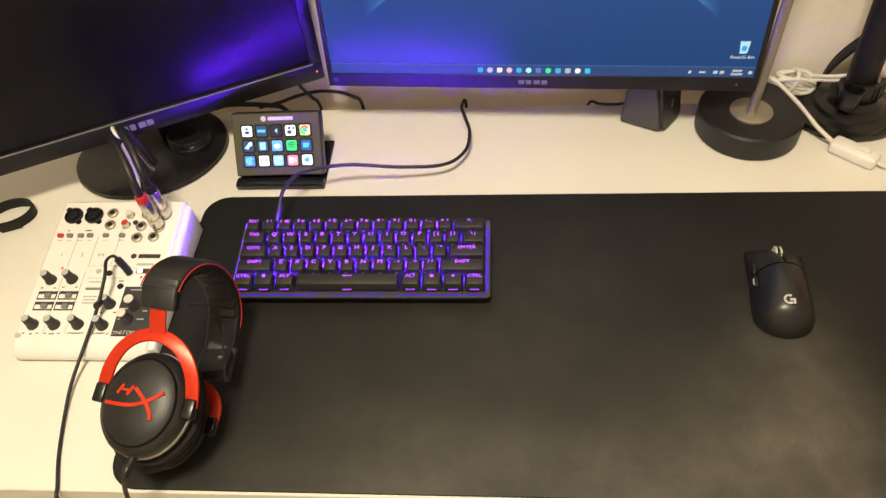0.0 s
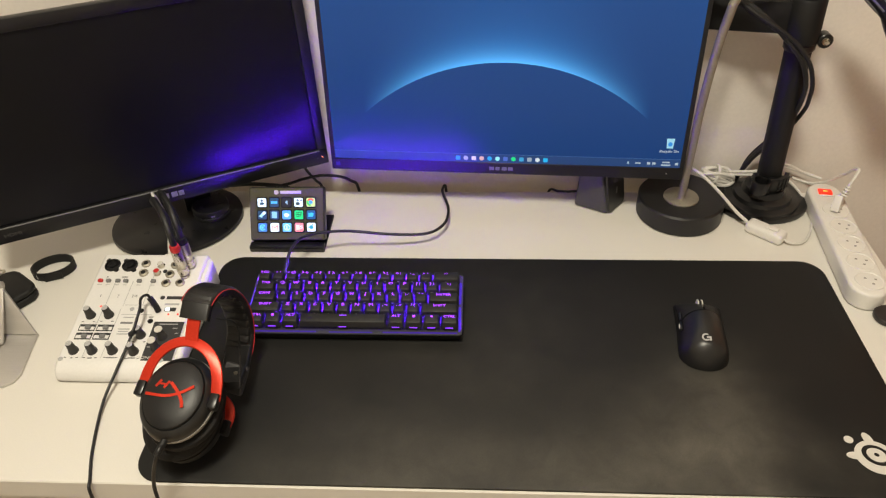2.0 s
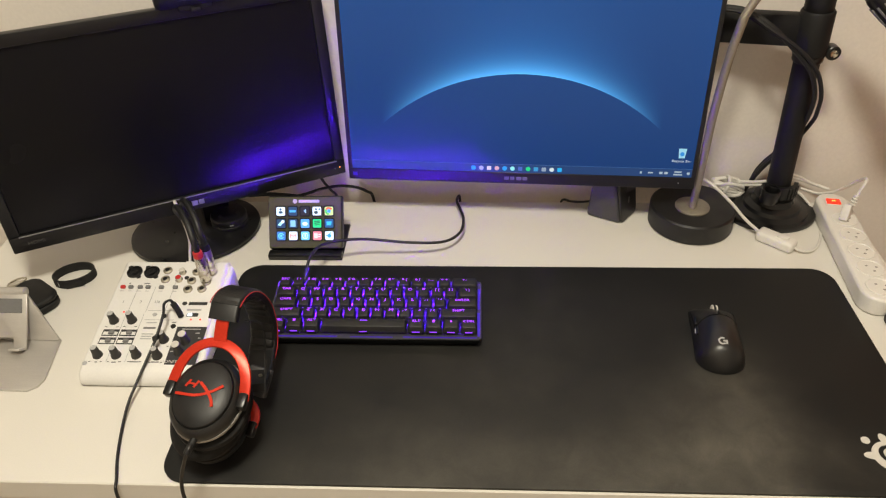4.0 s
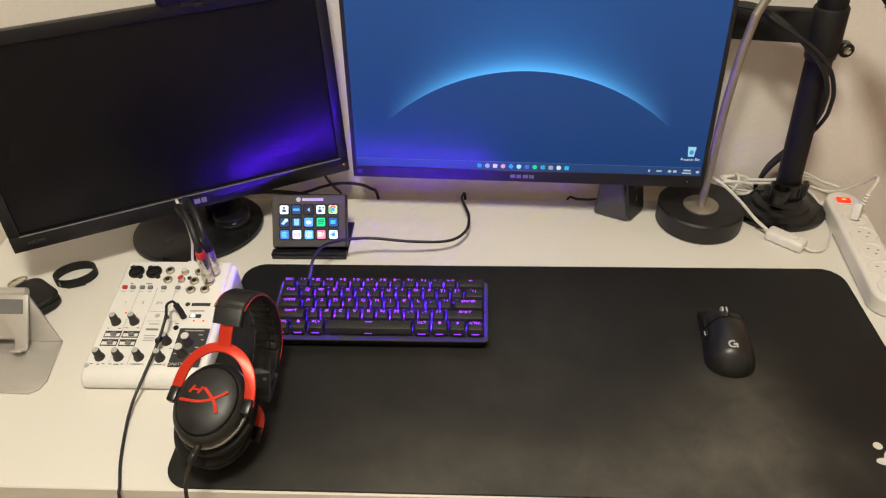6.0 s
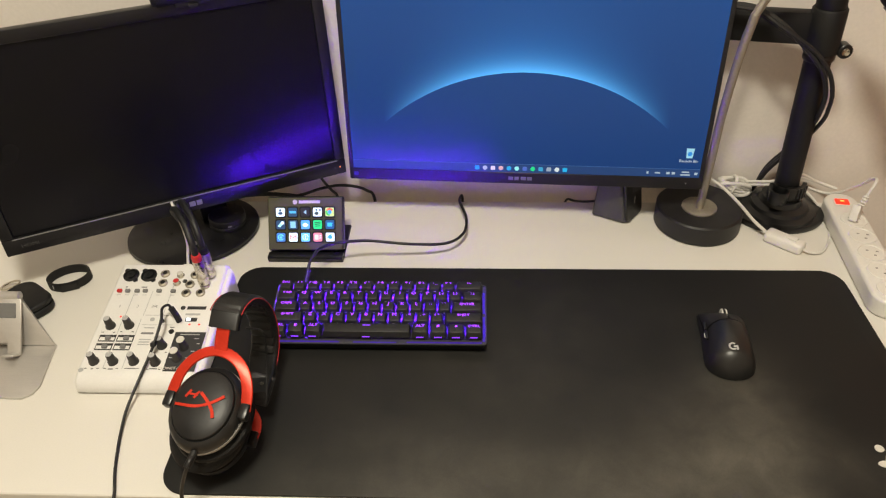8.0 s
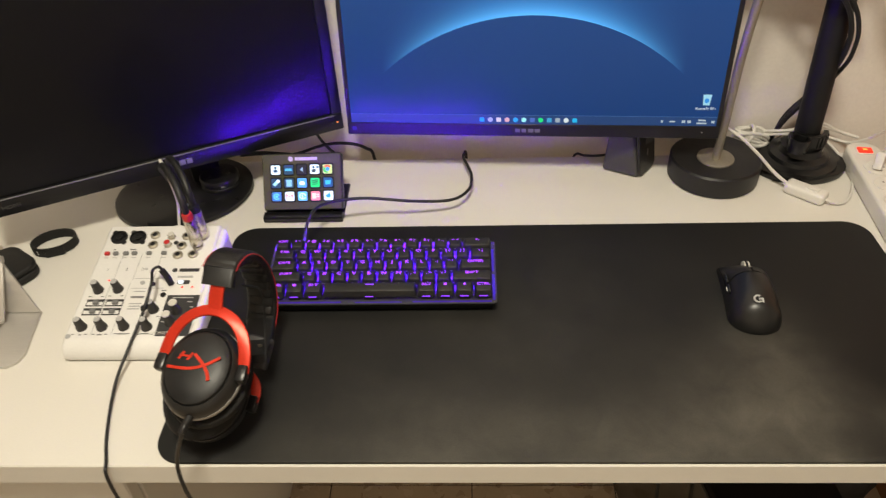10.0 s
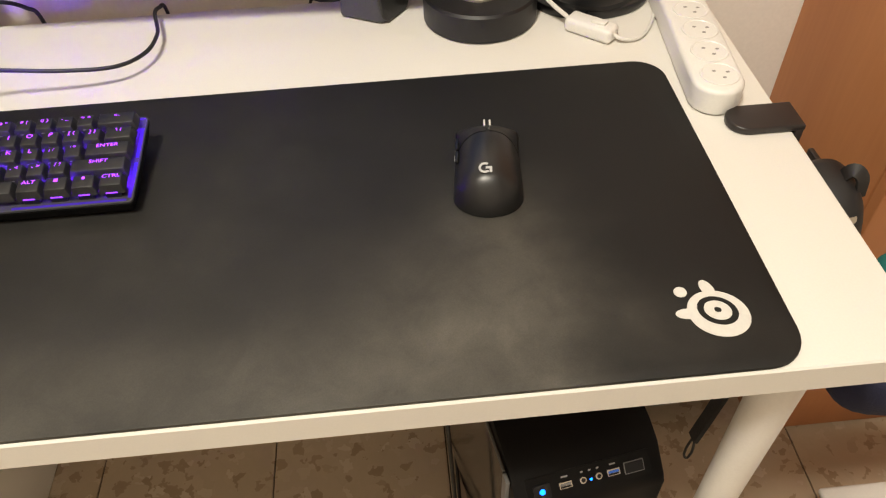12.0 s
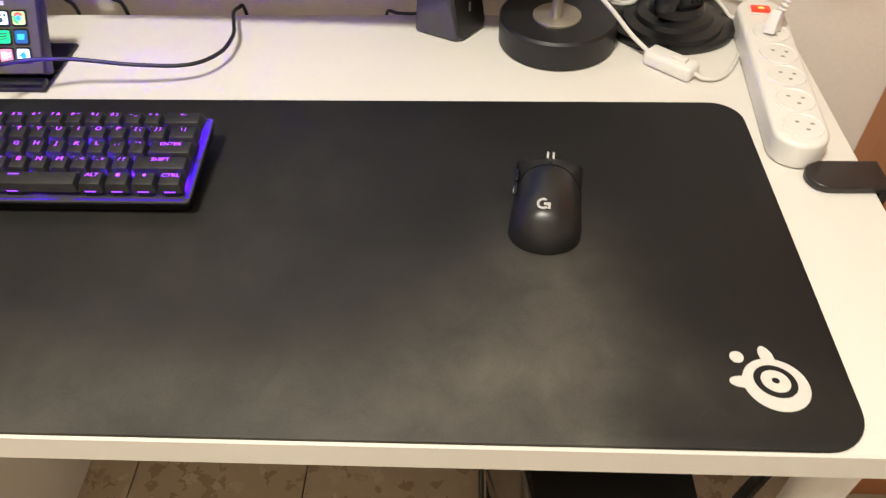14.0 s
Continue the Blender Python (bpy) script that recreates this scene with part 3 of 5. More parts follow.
def hump(y0, y1, v0, v1, lift=0.0, nu=22, nv=20, bow0=0.0, bow1=0.0, drop=0.0):
    """A stretch of the mouse's shell: y along its length, v across from side (0) to side (1); its ends bow back towards the sides."""
    def at(y, v, fall=0.0):
        s = (y + 0.0625) / 0.125
        s = min(max(s, 0.0), 1.0)
        w = 0.0315 * (1 - 0.035 * math.exp(-((s - 0.58) / 0.20) ** 2))
        w *= (min(s / 0.20, 1.0) * (2 - min(s / 0.20, 1.0))) ** 0.5 if s < 0.20 else (1.0 if s < 0.9 else (1 - ((s - 0.9) / 0.1) ** 2 * 0.22))
        hgt = 0.0395 * (1 - abs((s - 0.42) / 0.62) ** 2.3)
        if s < 0.15:
            hgt *= max(1 - (1 - s / 0.15) ** 2, 0) ** 0.5
        hgt = max(hgt, 0.0002)
        a = math.pi * (1 - v)
        c, q = math.cos(a), math.sin(a)
        return Vector((w * math.copysign(abs(c) ** 0.88, c) * (0.93 + 0.07 * (1 - q)), y, 0.0012 + max(hgt + lift - fall, 0.0) * abs(q) ** 0.98))
    bm = bmesh.new()
    def place(i, j):
        f, v = (i / nu) ** (1.9 if y0 < -0.05 else 1.0), v0 + (v1 - v0) * j / nv
        q = abs(2 * v - 1) ** 2.2
        return at(y0 - bow0 * q + (y1 - bow1 * q - y0 + bow0 * q) * f, v, drop * f)
    g = [[bm.verts.new(place(i, j)) for j in range(nv + 1)] for i in range(nu + 1)]
    for i in range(nu):
        for j in range(nv):
            bm.faces.new((g[i][j], g[i][j + 1], g[i + 1][j + 1], g[i + 1][j]))
    for side in (g[0], g[-1]):
        low = [bm.verts.new((v.co.x, v.co.y, 0.0008)) for v in side]
        for j in range(nv):
            if (side[j].co - low[j].co).length > 1e-5 or (side[j + 1].co - low[j + 1].co).length > 1e-5:
                bm.faces.new((side[j], side[j + 1], low[j + 1], low[j]))
    bmesh.ops.remove_doubles(bm, verts=bm.verts, dist=1e-6)
    bmesh.ops.recalc_face_normals(bm, faces=bm.faces)
    return bm


part("shell", hump(-0.0623, 0.0105, 0, 1, 0, 40, 28, 0.0, 0.007), M_MOUSE, mouse)
for v0, v1 in ((0.0, 0.085), (0.915, 1.0)):
    part("side_rail", hump(0.0035, 0.0530, v0, v1, 0.0, 16, 5), M_MOUSE, mouse)
part("button_bed", hump(-0.0020, 0.0540, 0.075, 0.925, -0.0070, 16, 20, 0.006, 0.006), M_RUBBER, mouse)
for v0, v1, side in ((0.110, 0.490, "left"), (0.510, 0.890, "right")):
    part("button", hump(0.0130, 0.0590, v0, v1, -0.0004, 20, 14, 0.007, 0.008, 0.0055), M_MOUSE, mouse, side + " mouse button")
wheel = part("scroll_wheel", moved(lathe([(0.009, -0.0018), (0.0105, -0.0012), (0.0105, 0.0012), (0.009, 0.0018)], 24), pose(0, 0, 0, 0, 90, 0)), M_RUBBER, mouse, "", pose(0, 0.0410, 0.0150))
for s in (-1, 1):
    part("wheel_rim", moved(lathe([(0.0100, -0.0010), (0.0112, -0.0007), (0.0112, 0.0007), (0.0100, 0.0010)], 24), pose(s * 0.0026, 0, 0, 0, 90, 0)), M_PRINT, wheel, "white wheel rim")
for y in (0.002, 0.020):
    part("side_button", rbox(-0.0020, 0.0010, -0.0075, 0.0075, -0.002, 0.002, 0.0008, 2), M_SATIN, mouse, "", pose(-0.0278, y - 0.006, 0.0205, 0, -22, 0))
part("side_mark", rbox(-0.0008, 0.0004, -0.004, 0.004, -0.0006, 0.0006), M_PRINT, mouse, "small pale side mark", pose(-0.0296, -0.002, 0.0175, 0, -22, 0))
ring = oval(0, 0, 0.0055, 0.0055, 20, 55, 315) + oval(0, 0, 0.0034, 0.0034, 20, 55, 315)[::-1]
part("mark", prism(ring, 0, 0.0005), M_LTGREY, mouse, "pale round mark", pose(-0.0035, -0.0385, 0.0377, 14, -3, 0))
part("mark", prism([(0.0006, -0.0012), (0.0040, -0.0012), (0.0040, -0.0050), (0.0062, -0.0050), (0.0062, 0.0012), (0.0006, 0.0012)], 0, 0.0005), M_LTGREY, mouse, "pale bar mark", pose(-0.0035, -0.0385, 0.0378, 14, -3, 0))

# ---- lit monitor on an arm ----
M2 = pose(0.155, 0.541, 0.8205, -TILT_A, 0, TURN_A)
lit = thing("monitor", M2, "black thin-framed monitor showing a blue desktop", "monitor", "monitors on the desk")
W2, H2 = 0.553, 0.325
part("back_cover", rbox(0.004, W2 - 0.004, 0.0099, 0.026, 0.004, H2 - 0.004, 0.008, 3), M_BLACK, lit)
part("bezel", rbox(0, W2, 0.0005, 0.003, 0, 0.0195, 0.0008, 1), M_BLACK, lit, "lower bezel")
for b in ((0, 0.0065, 0.0195, H2), (W2 - 0.0065, W2, 0.0195, H2), (0.0065, W2 - 0.0065, H2 - 0.0065, H2)):
    part("bezel", rbox(b[0], b[1], 0.0005, 0.0035, b[2], b[3], 0.0006, 1), M_BLACK, lit)
part("frame", rbox(0, W2, 0.003, 0.0098, 0, H2, 0.0012, 1), M_BLACK, lit)
panel = part("screen", rbox(0.0065, W2 - 0.0065, 0.0016, 0.0029, 0.0195, H2 - 0.0065), M_SCREEN, lit, "lit blue screen")
part("vesa_plate", rbox(W2 / 2 - 0.05, W2 / 2 + 0.05, 0.0255, 0.030, 0.16, 0.26, 0.002, 1), M_SATIN, lit)
for i, w in enumerate((0.0075, 0.0065, 0.008, 0.0075)):
    part("logo_bar", rbox(0.254 + i * 0.0098, 0.254 + i * 0.0098 + w, -0.0002, 0.0006, 0.0068, 0.0122, 0.0002, 1), M_GREY, lit, "small grey maker's mark")
part("led", rbox(W2 - 0.026, W2 - 0.024, 0.0, 0.0008, 0.009, 0.0105), M_LTGREY, lit, "tiny pale power mark")
# the sticker is given a faint violet glow of its own, though no lamp
part("sticker", rbox(0.007, 0.014, 0.0, 0.0006, 0.007, 0.013), emit("sticker", (0.05, 0.03, 0.25), 0.6), lit, "tiny mark with an added violet glow")
part("taskbar", rbox(0.0066, W2 - 0.0066, 0.0012, 0.0016, 0.0197, 0.0335), emit("taskbar", (0.008, 0.045, 0.16), 1.0), panel, "darker blue bar along the screen's foot")
part("taskbar_edge", rbox(0.0066, W2 - 0.0066, 0.0008, 0.0012, 0.0335, 0.0340), emit("taskbar_edge", (0.05, 0.13, 0.32), 1.0), panel)
icon_mats = {}


def lit_colour(c, k=1.0):
    key = (*c, k)
    if key not in icon_mats:
        icon_mats[key] = emit("icon_light", c, k)
    return icon_mats[key]


icons = [(0.01, 0.35, 0.85), (0.45, 0.5, 0.55), (0.75, 0.7, 0.6), (0.75, 0.45, 0.35), (0.02, 0.4, 0.7), (0.35, 0.85, 0.75), (0.08, 0.15, 0.5), (0.02, 0.75, 0.2),
         (0.05, 0.35, 0.6), (0.35, 0.4, 0.45), (0.7, 0.75, 0.75), (0.02, 0.45, 0.8)]
for i, c in enumerate(icons):
    x = 0.2045 + i * 0.01245
    bm = prism(oval(0, 0, 0.0037, 0.0037, 16), 0, 0.0004) if i in (1, 3, 4, 5, 7, 10) else plate(0.0070, 0.0066, 0.0004, 0.0012)
    ic = part("taskbar_icon", bm, lit_colour(c), panel, "", pose(x, 0.0012, 0.0263, 90))
part("desktop_icon", prism([(-0.0060, 0.008), (0.0060, 0.008), (0.0045, -0.008), (-0.0045, -0.008)], 0, 0.0004), lit_colour((0.35, 0.65, 0.8)), panel, "pale blue bin icon", pose(0.527, 0.0015, 0.060, 90))
part("desktop_icon", prism(oval(0, 0, 0.0032, 0.0036, 14), 0.0004, 0.0007), lit_colour((0.02, 0.25, 0.7)), panel, "blue sign on the bin icon", pose(0.527, 0.0015, 0.059, 90))
lettering("Recycle Bin", 0.0062, lit_colour((0.7, 0.75, 0.8)), panel, pose(0.527, 0.0013, 0.047, 90), "caption")
for x, w, z in ((0.468, 0.003, 0.0263), (0.483, 0.008, 0.0263), (0.499, 0.005, 0.0263), (0.507, 0.005, 0.0263), (0.525, 0.011, 0.0286), (0.525, 0.014, 0.0240), (0.541, 0.0045, 0.0263)):
    part("tray_mark", plate(w, 0.0022 if w > 0.007 else 0.0038, 0.0004), lit_colour((0.45, 0.5, 0.55)), panel, "", pose(x, 0.0012, z, 90))

# ---- dark monitor on its own foot ----
M1 = pose(0.1450, 0.5665, 0.8165, -TILT_B, 0, TURN_B)
dark = thing("monitor", M1, "switched-off black monitor with a camera on top", "monitor", "monitors on the desk")
W1, H1 = 0.509, 0.308
part("back_cover", rbox(-W1 + 0.01, -0.01, 0.016, 0.045, 0.012, H1 - 0.012, 0.01, 3), M_SATIN, dark)
fr = bmesh.new()
for b in ((-W1, 0, 0, 0.026), (-W1, 0, H1 - 0.017, H1), (-W1, -W1 + 0.0165, 0.026, H1 - 0.017), (-0.0165, 0, 0.026, H1 - 0.017)):
    rbox(b[0], b[1], 0, 0.0165, b[2], b[3], 0.0018, 2, fr)
part("bezel", fr, M_GLOSS, dark)
part("screen", rbox(-W1 + 0.0160, -0.0160, 0.0055, 0.012, 0.0255, H1 - 0.0165), M_OFFSCREEN, dark, "dark switched-off screen")
part("trim_line", rbox(-W1 + 0.014, -0.013, -0.0010, 0.0030, 0.0243, 0.0256), M_GREY, dark, "thin grey line under the screen")
for i, w in enumerate((0.0085, 0.0070, 0.009, 0.0080)):
    part("logo_bar", rbox(-0.273 + i * 0.0108, -0.273 + i * 0.0108 + w, -0.0008, 0.0006, 0.0085, 0.0165, 0.0002, 1), M_GREY, dark, "small grey maker's mark")
lettering("HDMI", 0.0080, M_TRIMDK, dark, pose(-W1 + 0.034, -0.0004, 0.0125, 90), "lettering", 0, 1.2)
part("led", rbox(-0.0105, -0.0085, -0.0006, 0.0006, 0.0125, 0.0143), M_ORANGELED, dark, "tiny orange power light")
part("led_dot", rbox(-0.018, -0.0170, -0.0006, 0.0006, 0.0125, 0.0135), M_GREY, dark)
foot_m = M1.inverted()
part("foot", moved(lathe([(0.097, 0.0), (0.100, 0.003), (0.099, 0.008), (0.090, 0.0115), (0.030, 0.015)], 56, sx=1.06, sy=0.95), pose(-0.106, 0.502, Z, 0, 0, 22)), M_SATIN, dark, "round black foot", foot_m)
part("neck", moved(rbox(-0.022, 0.022, -0.012, 0.012, 0.012, 0.19, 0.004, 2), pose(-0.078, 0.532, Z, 0, 0, 27)), M_SATIN, dark, "", foot_m)

gadget = thing("remote_puck", pose(-0.050, 0.511, Z + 0.0128, 0, 0, 24), "small round black remote lying on the monitor foot", "remote")
part("base_ring", lathe([(0.0285, 0.0), (0.0300, 0.0015), (0.0300, 0.0065), (0.0290, 0.0075)], 40), M_RUBBER, gadget)
part("body", lathe([(0.0286, 0.0076), (0.0300, 0.0090), (0.0300, 0.0165), (0.0282, 0.0190), (0.0200, 0.0198)], 40), M_GLOSS, gadget)
for x, y in ((0.0, 0.017), (-0.014, -0.006), (0.014, -0.006)):
    part("button", lathe([(0.0032, 0.0190), (0.0030, 0.0206), (0.0016, 0.0208)], 14), M_KNOB, gadget, "", pose(x, y, 0))
part("side_mark", rbox(-0.003, 0.003, -0.0304, -0.0296, 0.011, 0.0135), M_GREY, gadget, "small grey mark")

cam_box = thing("webcam", M1 @ pose(-0.178, 0.004, H1), "black webcam clipped onto the dark monitor", "webcam")
part("clip", rbox(-0.024, 0.024, -0.010, 0.028, -0.007, 0.006, 0.003, 3), M_ARM, cam_box)
part("clip", rbox(-0.007, 0.007, -0.012, 0.012, -0.009, -0.002, 0.002, 2), M_RUBBER, cam_box)
part("body", moved(lathe([(0.020, -0.052), (0.025, -0.046), (0.025, 0.046), (0.020, 0.052)], 28), pose(0, 0.004, 0.021, 0, 90, 0)), M_ARM, cam_box)
part("lens", moved(lathe([(0.013, 0), (0.013, 0.003), (0.008, 0.004)], 24), pose(0, -0.0195, 0.023, 90)), M_LENS, cam_box)
for x in (-0.016, 0.026):
    part("slot", rbox(x - 0.006, x + 0.006, -0.0182, -0.0168, 0.0095, 0.0108), M_LTGREY, cam_box)

# ---- small key deck with lit picture keys ----
SD = pose(0.0345, 0.4335, 0.7555, -33, 0, 1.0)
deck = thing("control_deck", pose(0, 0, 0), "small black control deck with fifteen lit picture keys", "control deck")
dk = part("body", rbox(0, 0.118, 0, 0.020, 0, 0.084, 0.004, 3), M_BLACK, deck, "", SD)
part("face", rbox(0.0015, 0.1165, -0.0008, 0.002, 0.0015, 0.0825, 0.0006, 1), M_FACE, dk, "dark grey front plate")
part("name_bar", plate(0.033, 0.0045, 0.0004), M_PRINT, dk, "", pose(0.066, -0.0008, 0.0757, 90))
part("name_mark", prism(oval(0, 0, 0.0036, 0.0036, 18), 0, 0.0004), M_PRINT, dk, "", pose(0.0435, -0.0008, 0.0757, 90))
W_, B_, D_ = (0.75, 0.85, 0.95), (0.02, 0.22, 0.75), (0.012, 0.05, 0.12)
keys = [(W_, D_), (D_, (0.08, 0.4, 0.8)), ((0.006, 0.008, 0.012), (0.3, 0.45, 0.6)), (W_, (0.03, 0.05, 0.07)), ((0.55, 0.65, 0.25), (0.05, 0.3, 0.8)),
        (D_, (0.4, 0.75, 0.95)), (D_, (0.25, 0.5, 0.75)), ((0.10, 0.35, 0.95), W_), ((0.02, 0.62, 0.18), (0.01, 0.12, 0.05)), ((0.006, 0.08, 0.22), (0.05, 0.45, 0.9)),
        ((0.05, 0.18, 0.5), (0.15, 0.6, 0.95)), (W_, (0.75, 0.25, 0.25)), ((0.15, 0.5, 0.85), W_), ((0.85, 0.22, 0.28), (0.9, 0.6, 0.6)), (W_, (0.03, 0.3, 0.5))]
key_frame = mesh_of(prism(rrect(-0.0088, 0.0088, -0.0088, 0.0088, 0.003, 4), 0, 0.0012, 0.0004, 1), "key", M_GLOSS)
key_face = {}
marks = [oval(0, -0.0016, 0.0034, 0.0022, 14), [(-0.005, -0.0018), (0.005, -0.0018), (0.005, 0.0018), (-0.005, 0.0018)], [(-0.002, 0), (0.002, 0.0035), (0.002, -0.0035)],
         oval(-0.0012, -0.0020, 0.0032, 0.0026, 14), oval(0, 0, 0.0030, 0.0030, 16), [(-0.005, -0.002), (-0.001, -0.004), (0.005, 0.003), (0.001, 0.0045)],
         [(-0.004, -0.005), (0.004, -0.005), (0.004, 0.005), (-0.004, 0.005)], oval(0, -0.0004, 0.0042, 0.0030, 16), [(-0.0045, 0.001), (0.0045, 0.002), (0.0045, 0.0005), (-0.0045, -0.0005)],
         [(-0.004, -0.003), (0.003, -0.003), (0.004, 0.003), (-0.004, 0.003)], oval(0, 0, 0.0048, 0.0048, 18, 20, 330) + oval(0, 0, 0.0032, 0.0032, 18, 20, 330)[::-1],
         [(-0.005, -0.004), (-0.005, 0.004), (0, 0), (0.005, 0.004), (0.005, -0.004), (0.0035, -0.004), (0.0035, 0.001), (0, -0.002), (-0.0035, 0.001), (-0.0035, -0.004)],
         oval(0, 0, 0.0048, 0.0048, 18, 0, 340) + oval(0, 0, 0.0036, 0.0036, 18, 0, 340)[::-1], [(-0.005, -0.004), (0.001, -0.004), (0.001, 0.004), (-0.005, 0.004)], oval(0, 0, 0.0032, 0.0032, 16)]
for i, (c, d) in enumerate(keys):
    cx, cz = 0.0207 + (i % 5) * 0.0192, 0.0600 - (i // 5) * 0.0195
    k = same("key", key_frame, dk, pose(cx, -0.0008, cz, 90))
    part("key_picture", plate(0.0136, 0.0136, 0.0003, 0.002), lit_colour(c, 1.5), k, "", pose(0, 0, 0.0012))
    part("key_sign", prism(marks[i], 0, 0.0003), lit_colour(d, 1.5), k, "", pose(0, 0, 0.0015))
extras = {0: [(oval(0, 0.0030, 0.0018, 0.0018, 12), D_)], 3: [(oval(-0.0012, 0.0030, 0.0017, 0.0017, 12), D_), (oval(0.0042, 0.003, 0.0014, 0.0016, 12), D_)],
          4: [(oval(0, 0, 0.0062, 0.0062, 10, 30, 150) + oval(0, 0, 0.0034, 0.0034, 10, 30, 150)[::-1], (0.8, 0.10, 0.06)),
              (oval(0, 0, 0.0062, 0.0062, 10, 150, 270) + oval(0, 0, 0.0034, 0.0034, 10, 150, 270)[::-1], (0.05, 0.5, 0.12))],
          5: [(oval(0.003, 0.003, 0.0026, 0.0026, 14), (0.75, 0.85, 0.95))], 8: [([(-0.004, -0.002), (0.004, -0.001), (0.004, -0.0022), (-0.004, -0.0032)], (0.01, 0.12, 0.05)), ([(-0.0048, 0.0036), (0.0048, 0.0046), (0.0048, 0.0032), (-0.0048, 0.0022)], (0.01, 0.12, 0.05))],
          10: [(oval(0, 0, 0.0020, 0.0020, 12), (0.15, 0.6, 0.95))], 12: [([(-0.0008, -0.0026), (0.0008, -0.0026), (0.0008, 0.0026), (-0.0008, 0.0026)], W_)],
          13: [([(0.0016, 0.002), (0.0055, 0.003), (0.0055, 0.0018), (0.0016, 0.0008)], W_), ([(0.0016, -0.001), (0.0055, 0.0), (0.0055, -0.0012), (0.0016, -0.0022)], W_)],
          14: [([(-0.005, -0.0008), (0.0, -0.0008), (0.0, 0.0008), (-0.005, 0.0008)], (0.03, 0.3, 0.5)), ([(-0.0008, 0.0), (0.0008, 0.0), (0.003, 0.005), (0.001, 0.005)], (0.03, 0.3, 0.5))]}
for i, shapes in extras.items():
    for o, c in shapes:
        cx, cz = 0.0207 + (i % 5) * 0.0192, 0.0600 - (i // 5) * 0.0195
        part("key_sign", prism(o, 0, 0.0003), lit_colour(c, 1.5), dk, "", pose(cx, -0.0023, cz, 90) @ pose(0, 0, 0.0002))
st = bmesh.new()
rbox(0.034, 0.152, 0.424, 0.520, Z + 0.0003, Z + 0.0045, 0.001, 1, st)
rbox(0.034, 0.152, 0.422, 0.437, Z + 0.0045, Z + 0.012, 0.002, 2, st)
part("stand", st, M_SATIN, deck, "thin black folding stand")
part("stand_leaf", moved(rbox(0.003, 0.115, 0.021, 0.024, 0.004, 0.080, 0.001, 1), SD), M_SATIN, deck)
part("stand_strut", sweep([Vector((0.118, 0.490, 0.8095)), Vector((0.120, 0.514, 0.744))], [(-0.004, -0.0015), (0.004, -0.0015), (0.004, 0.0015), (-0.004, 0.0015)]), M_SATIN, deck)
part("stand_strut", sweep([Vector((0.066, 0.490, 0.8095)), Vector((0.064, 0.514, 0.744))], [(-0.004, -0.0015), (0.004, -0.0015), (0.004, 0.0015), (-0.004, 0.0015)]), M_SATIN, deck)

# ---- audio mixer ----
MX = pose(-0.1525, 0.151, Z)
mixer = thing("audio_mixer", MX, "small white audio mixer with dark knobs", "mixer")
prof = [(0.003, 0.001), (0.0, 0.006), (0.001, 0.014), (0.006, 0.0215), (0.016, 0.0265), (0.148, 0.0475), (0.196, 0.0555), (0.201, 0.052), (0.203, 0.004), (0.200, 0.001)]
part("housing", prism(prof, 0.0, 0.155, 0.006, 3, "x"), M_MIXWHITE, mixer)
part("side_cheek", prism([(0.008, 0.002), (0.006, 0.018), (0.018, 0.0238), (0.148, 0.0445), (0.193, 0.0520), (0.198, 0.004)], 0.150, 0.1625, 0.0055, 4, "x"), M_MIXWHITE, mixer, "rounded white side cheek")


def mix_at(x, y, lift=0.0003):
    """The pose on the mixer's sloping top at x across and y from its front."""
    if y < 0.148:
        k, z = (0.0475 - 0.0265) / 0.132, 0.0265 + (y - 0.016) * (0.0475 - 0.0265) / 0.132
    else:
        k, z = 0.008 / 0.048, 0.0475 + (y - 0.148) * 0.008 / 0.048
    return pose(x, y, z, math.degrees(math.atan(k))) @ pose(0, 0, lift)


knob_me = mesh_of(lathe([(0.0067, 0), (0.0064, 0.0030), (0.0054, 0.0042), (0.0046, 0.0160), (0.0040, 0.0170)], 18), "knob", M_KNOB)
cap_me = mesh_of(lathe([(0.0040, 0), (0.0037, 0.0006), (0.002, 0.0007)], 16), "knob_cap", M_LTGREY)
capw_me = mesh_of(lathe([(0.0054, 0), (0.0050, 0.0012), (0.002, 0.0013)], 16), "knob_cap", M_PRINT)
line_me = mesh_of(rbox(-0.0005, 0.0005, 0.001, 0.0042, 0.0, 0.0004), "pointer", M_PRINT)
MY = 0.008
knobs = [(0.021, 0.079, 0, 20), (0.046, 0.080, 0, 40), (0.1005, 0.048, 0, 10), (0.0995, 0.022, 0, 30), (0.019, 0.0225, 0, 60), (0.044, 0.0225, 0, 20), (0.071, 0.023, 0, 40),
         (0.130, 0.046, 1, 130), (0.126, 0.029, 1, 30)]
for x, y, white, turn in knobs:
    k = same("knob", knob_me, mixer, mix_at(x, y + MY) @ pose(0, 0, 0, 0, 0, turn))
    same("knob_cap", capw_me if white else cap_me, k, pose(0, 0, 0.0174))
    same("pointer", line_me, k, pose(0, 0, 0.0187 if white else 0.0181))
    for s in (-1, 1):
        part("scale_mark", plate(0.0032, 0.0010, 0.0002), M_DKGREY, mixer, "", mix_at(x + s * 0.0078, y + MY - 0.0098))
xlr_me = mesh_of(lathe([(0.0112, 0), (0.0112, 0.0018), (0.0092, 0.0024), (0.0085, 0.0008), (0.006, 0.0006)], 28), "combo_socket", M_SATIN)
hub_me = mesh_of(lathe([(0.0050, 0), (0.0050, 0.0022), (0.0034, 0.0022), (0.0034, 0.0012)], 20), "socket_hub", M_BLACK)
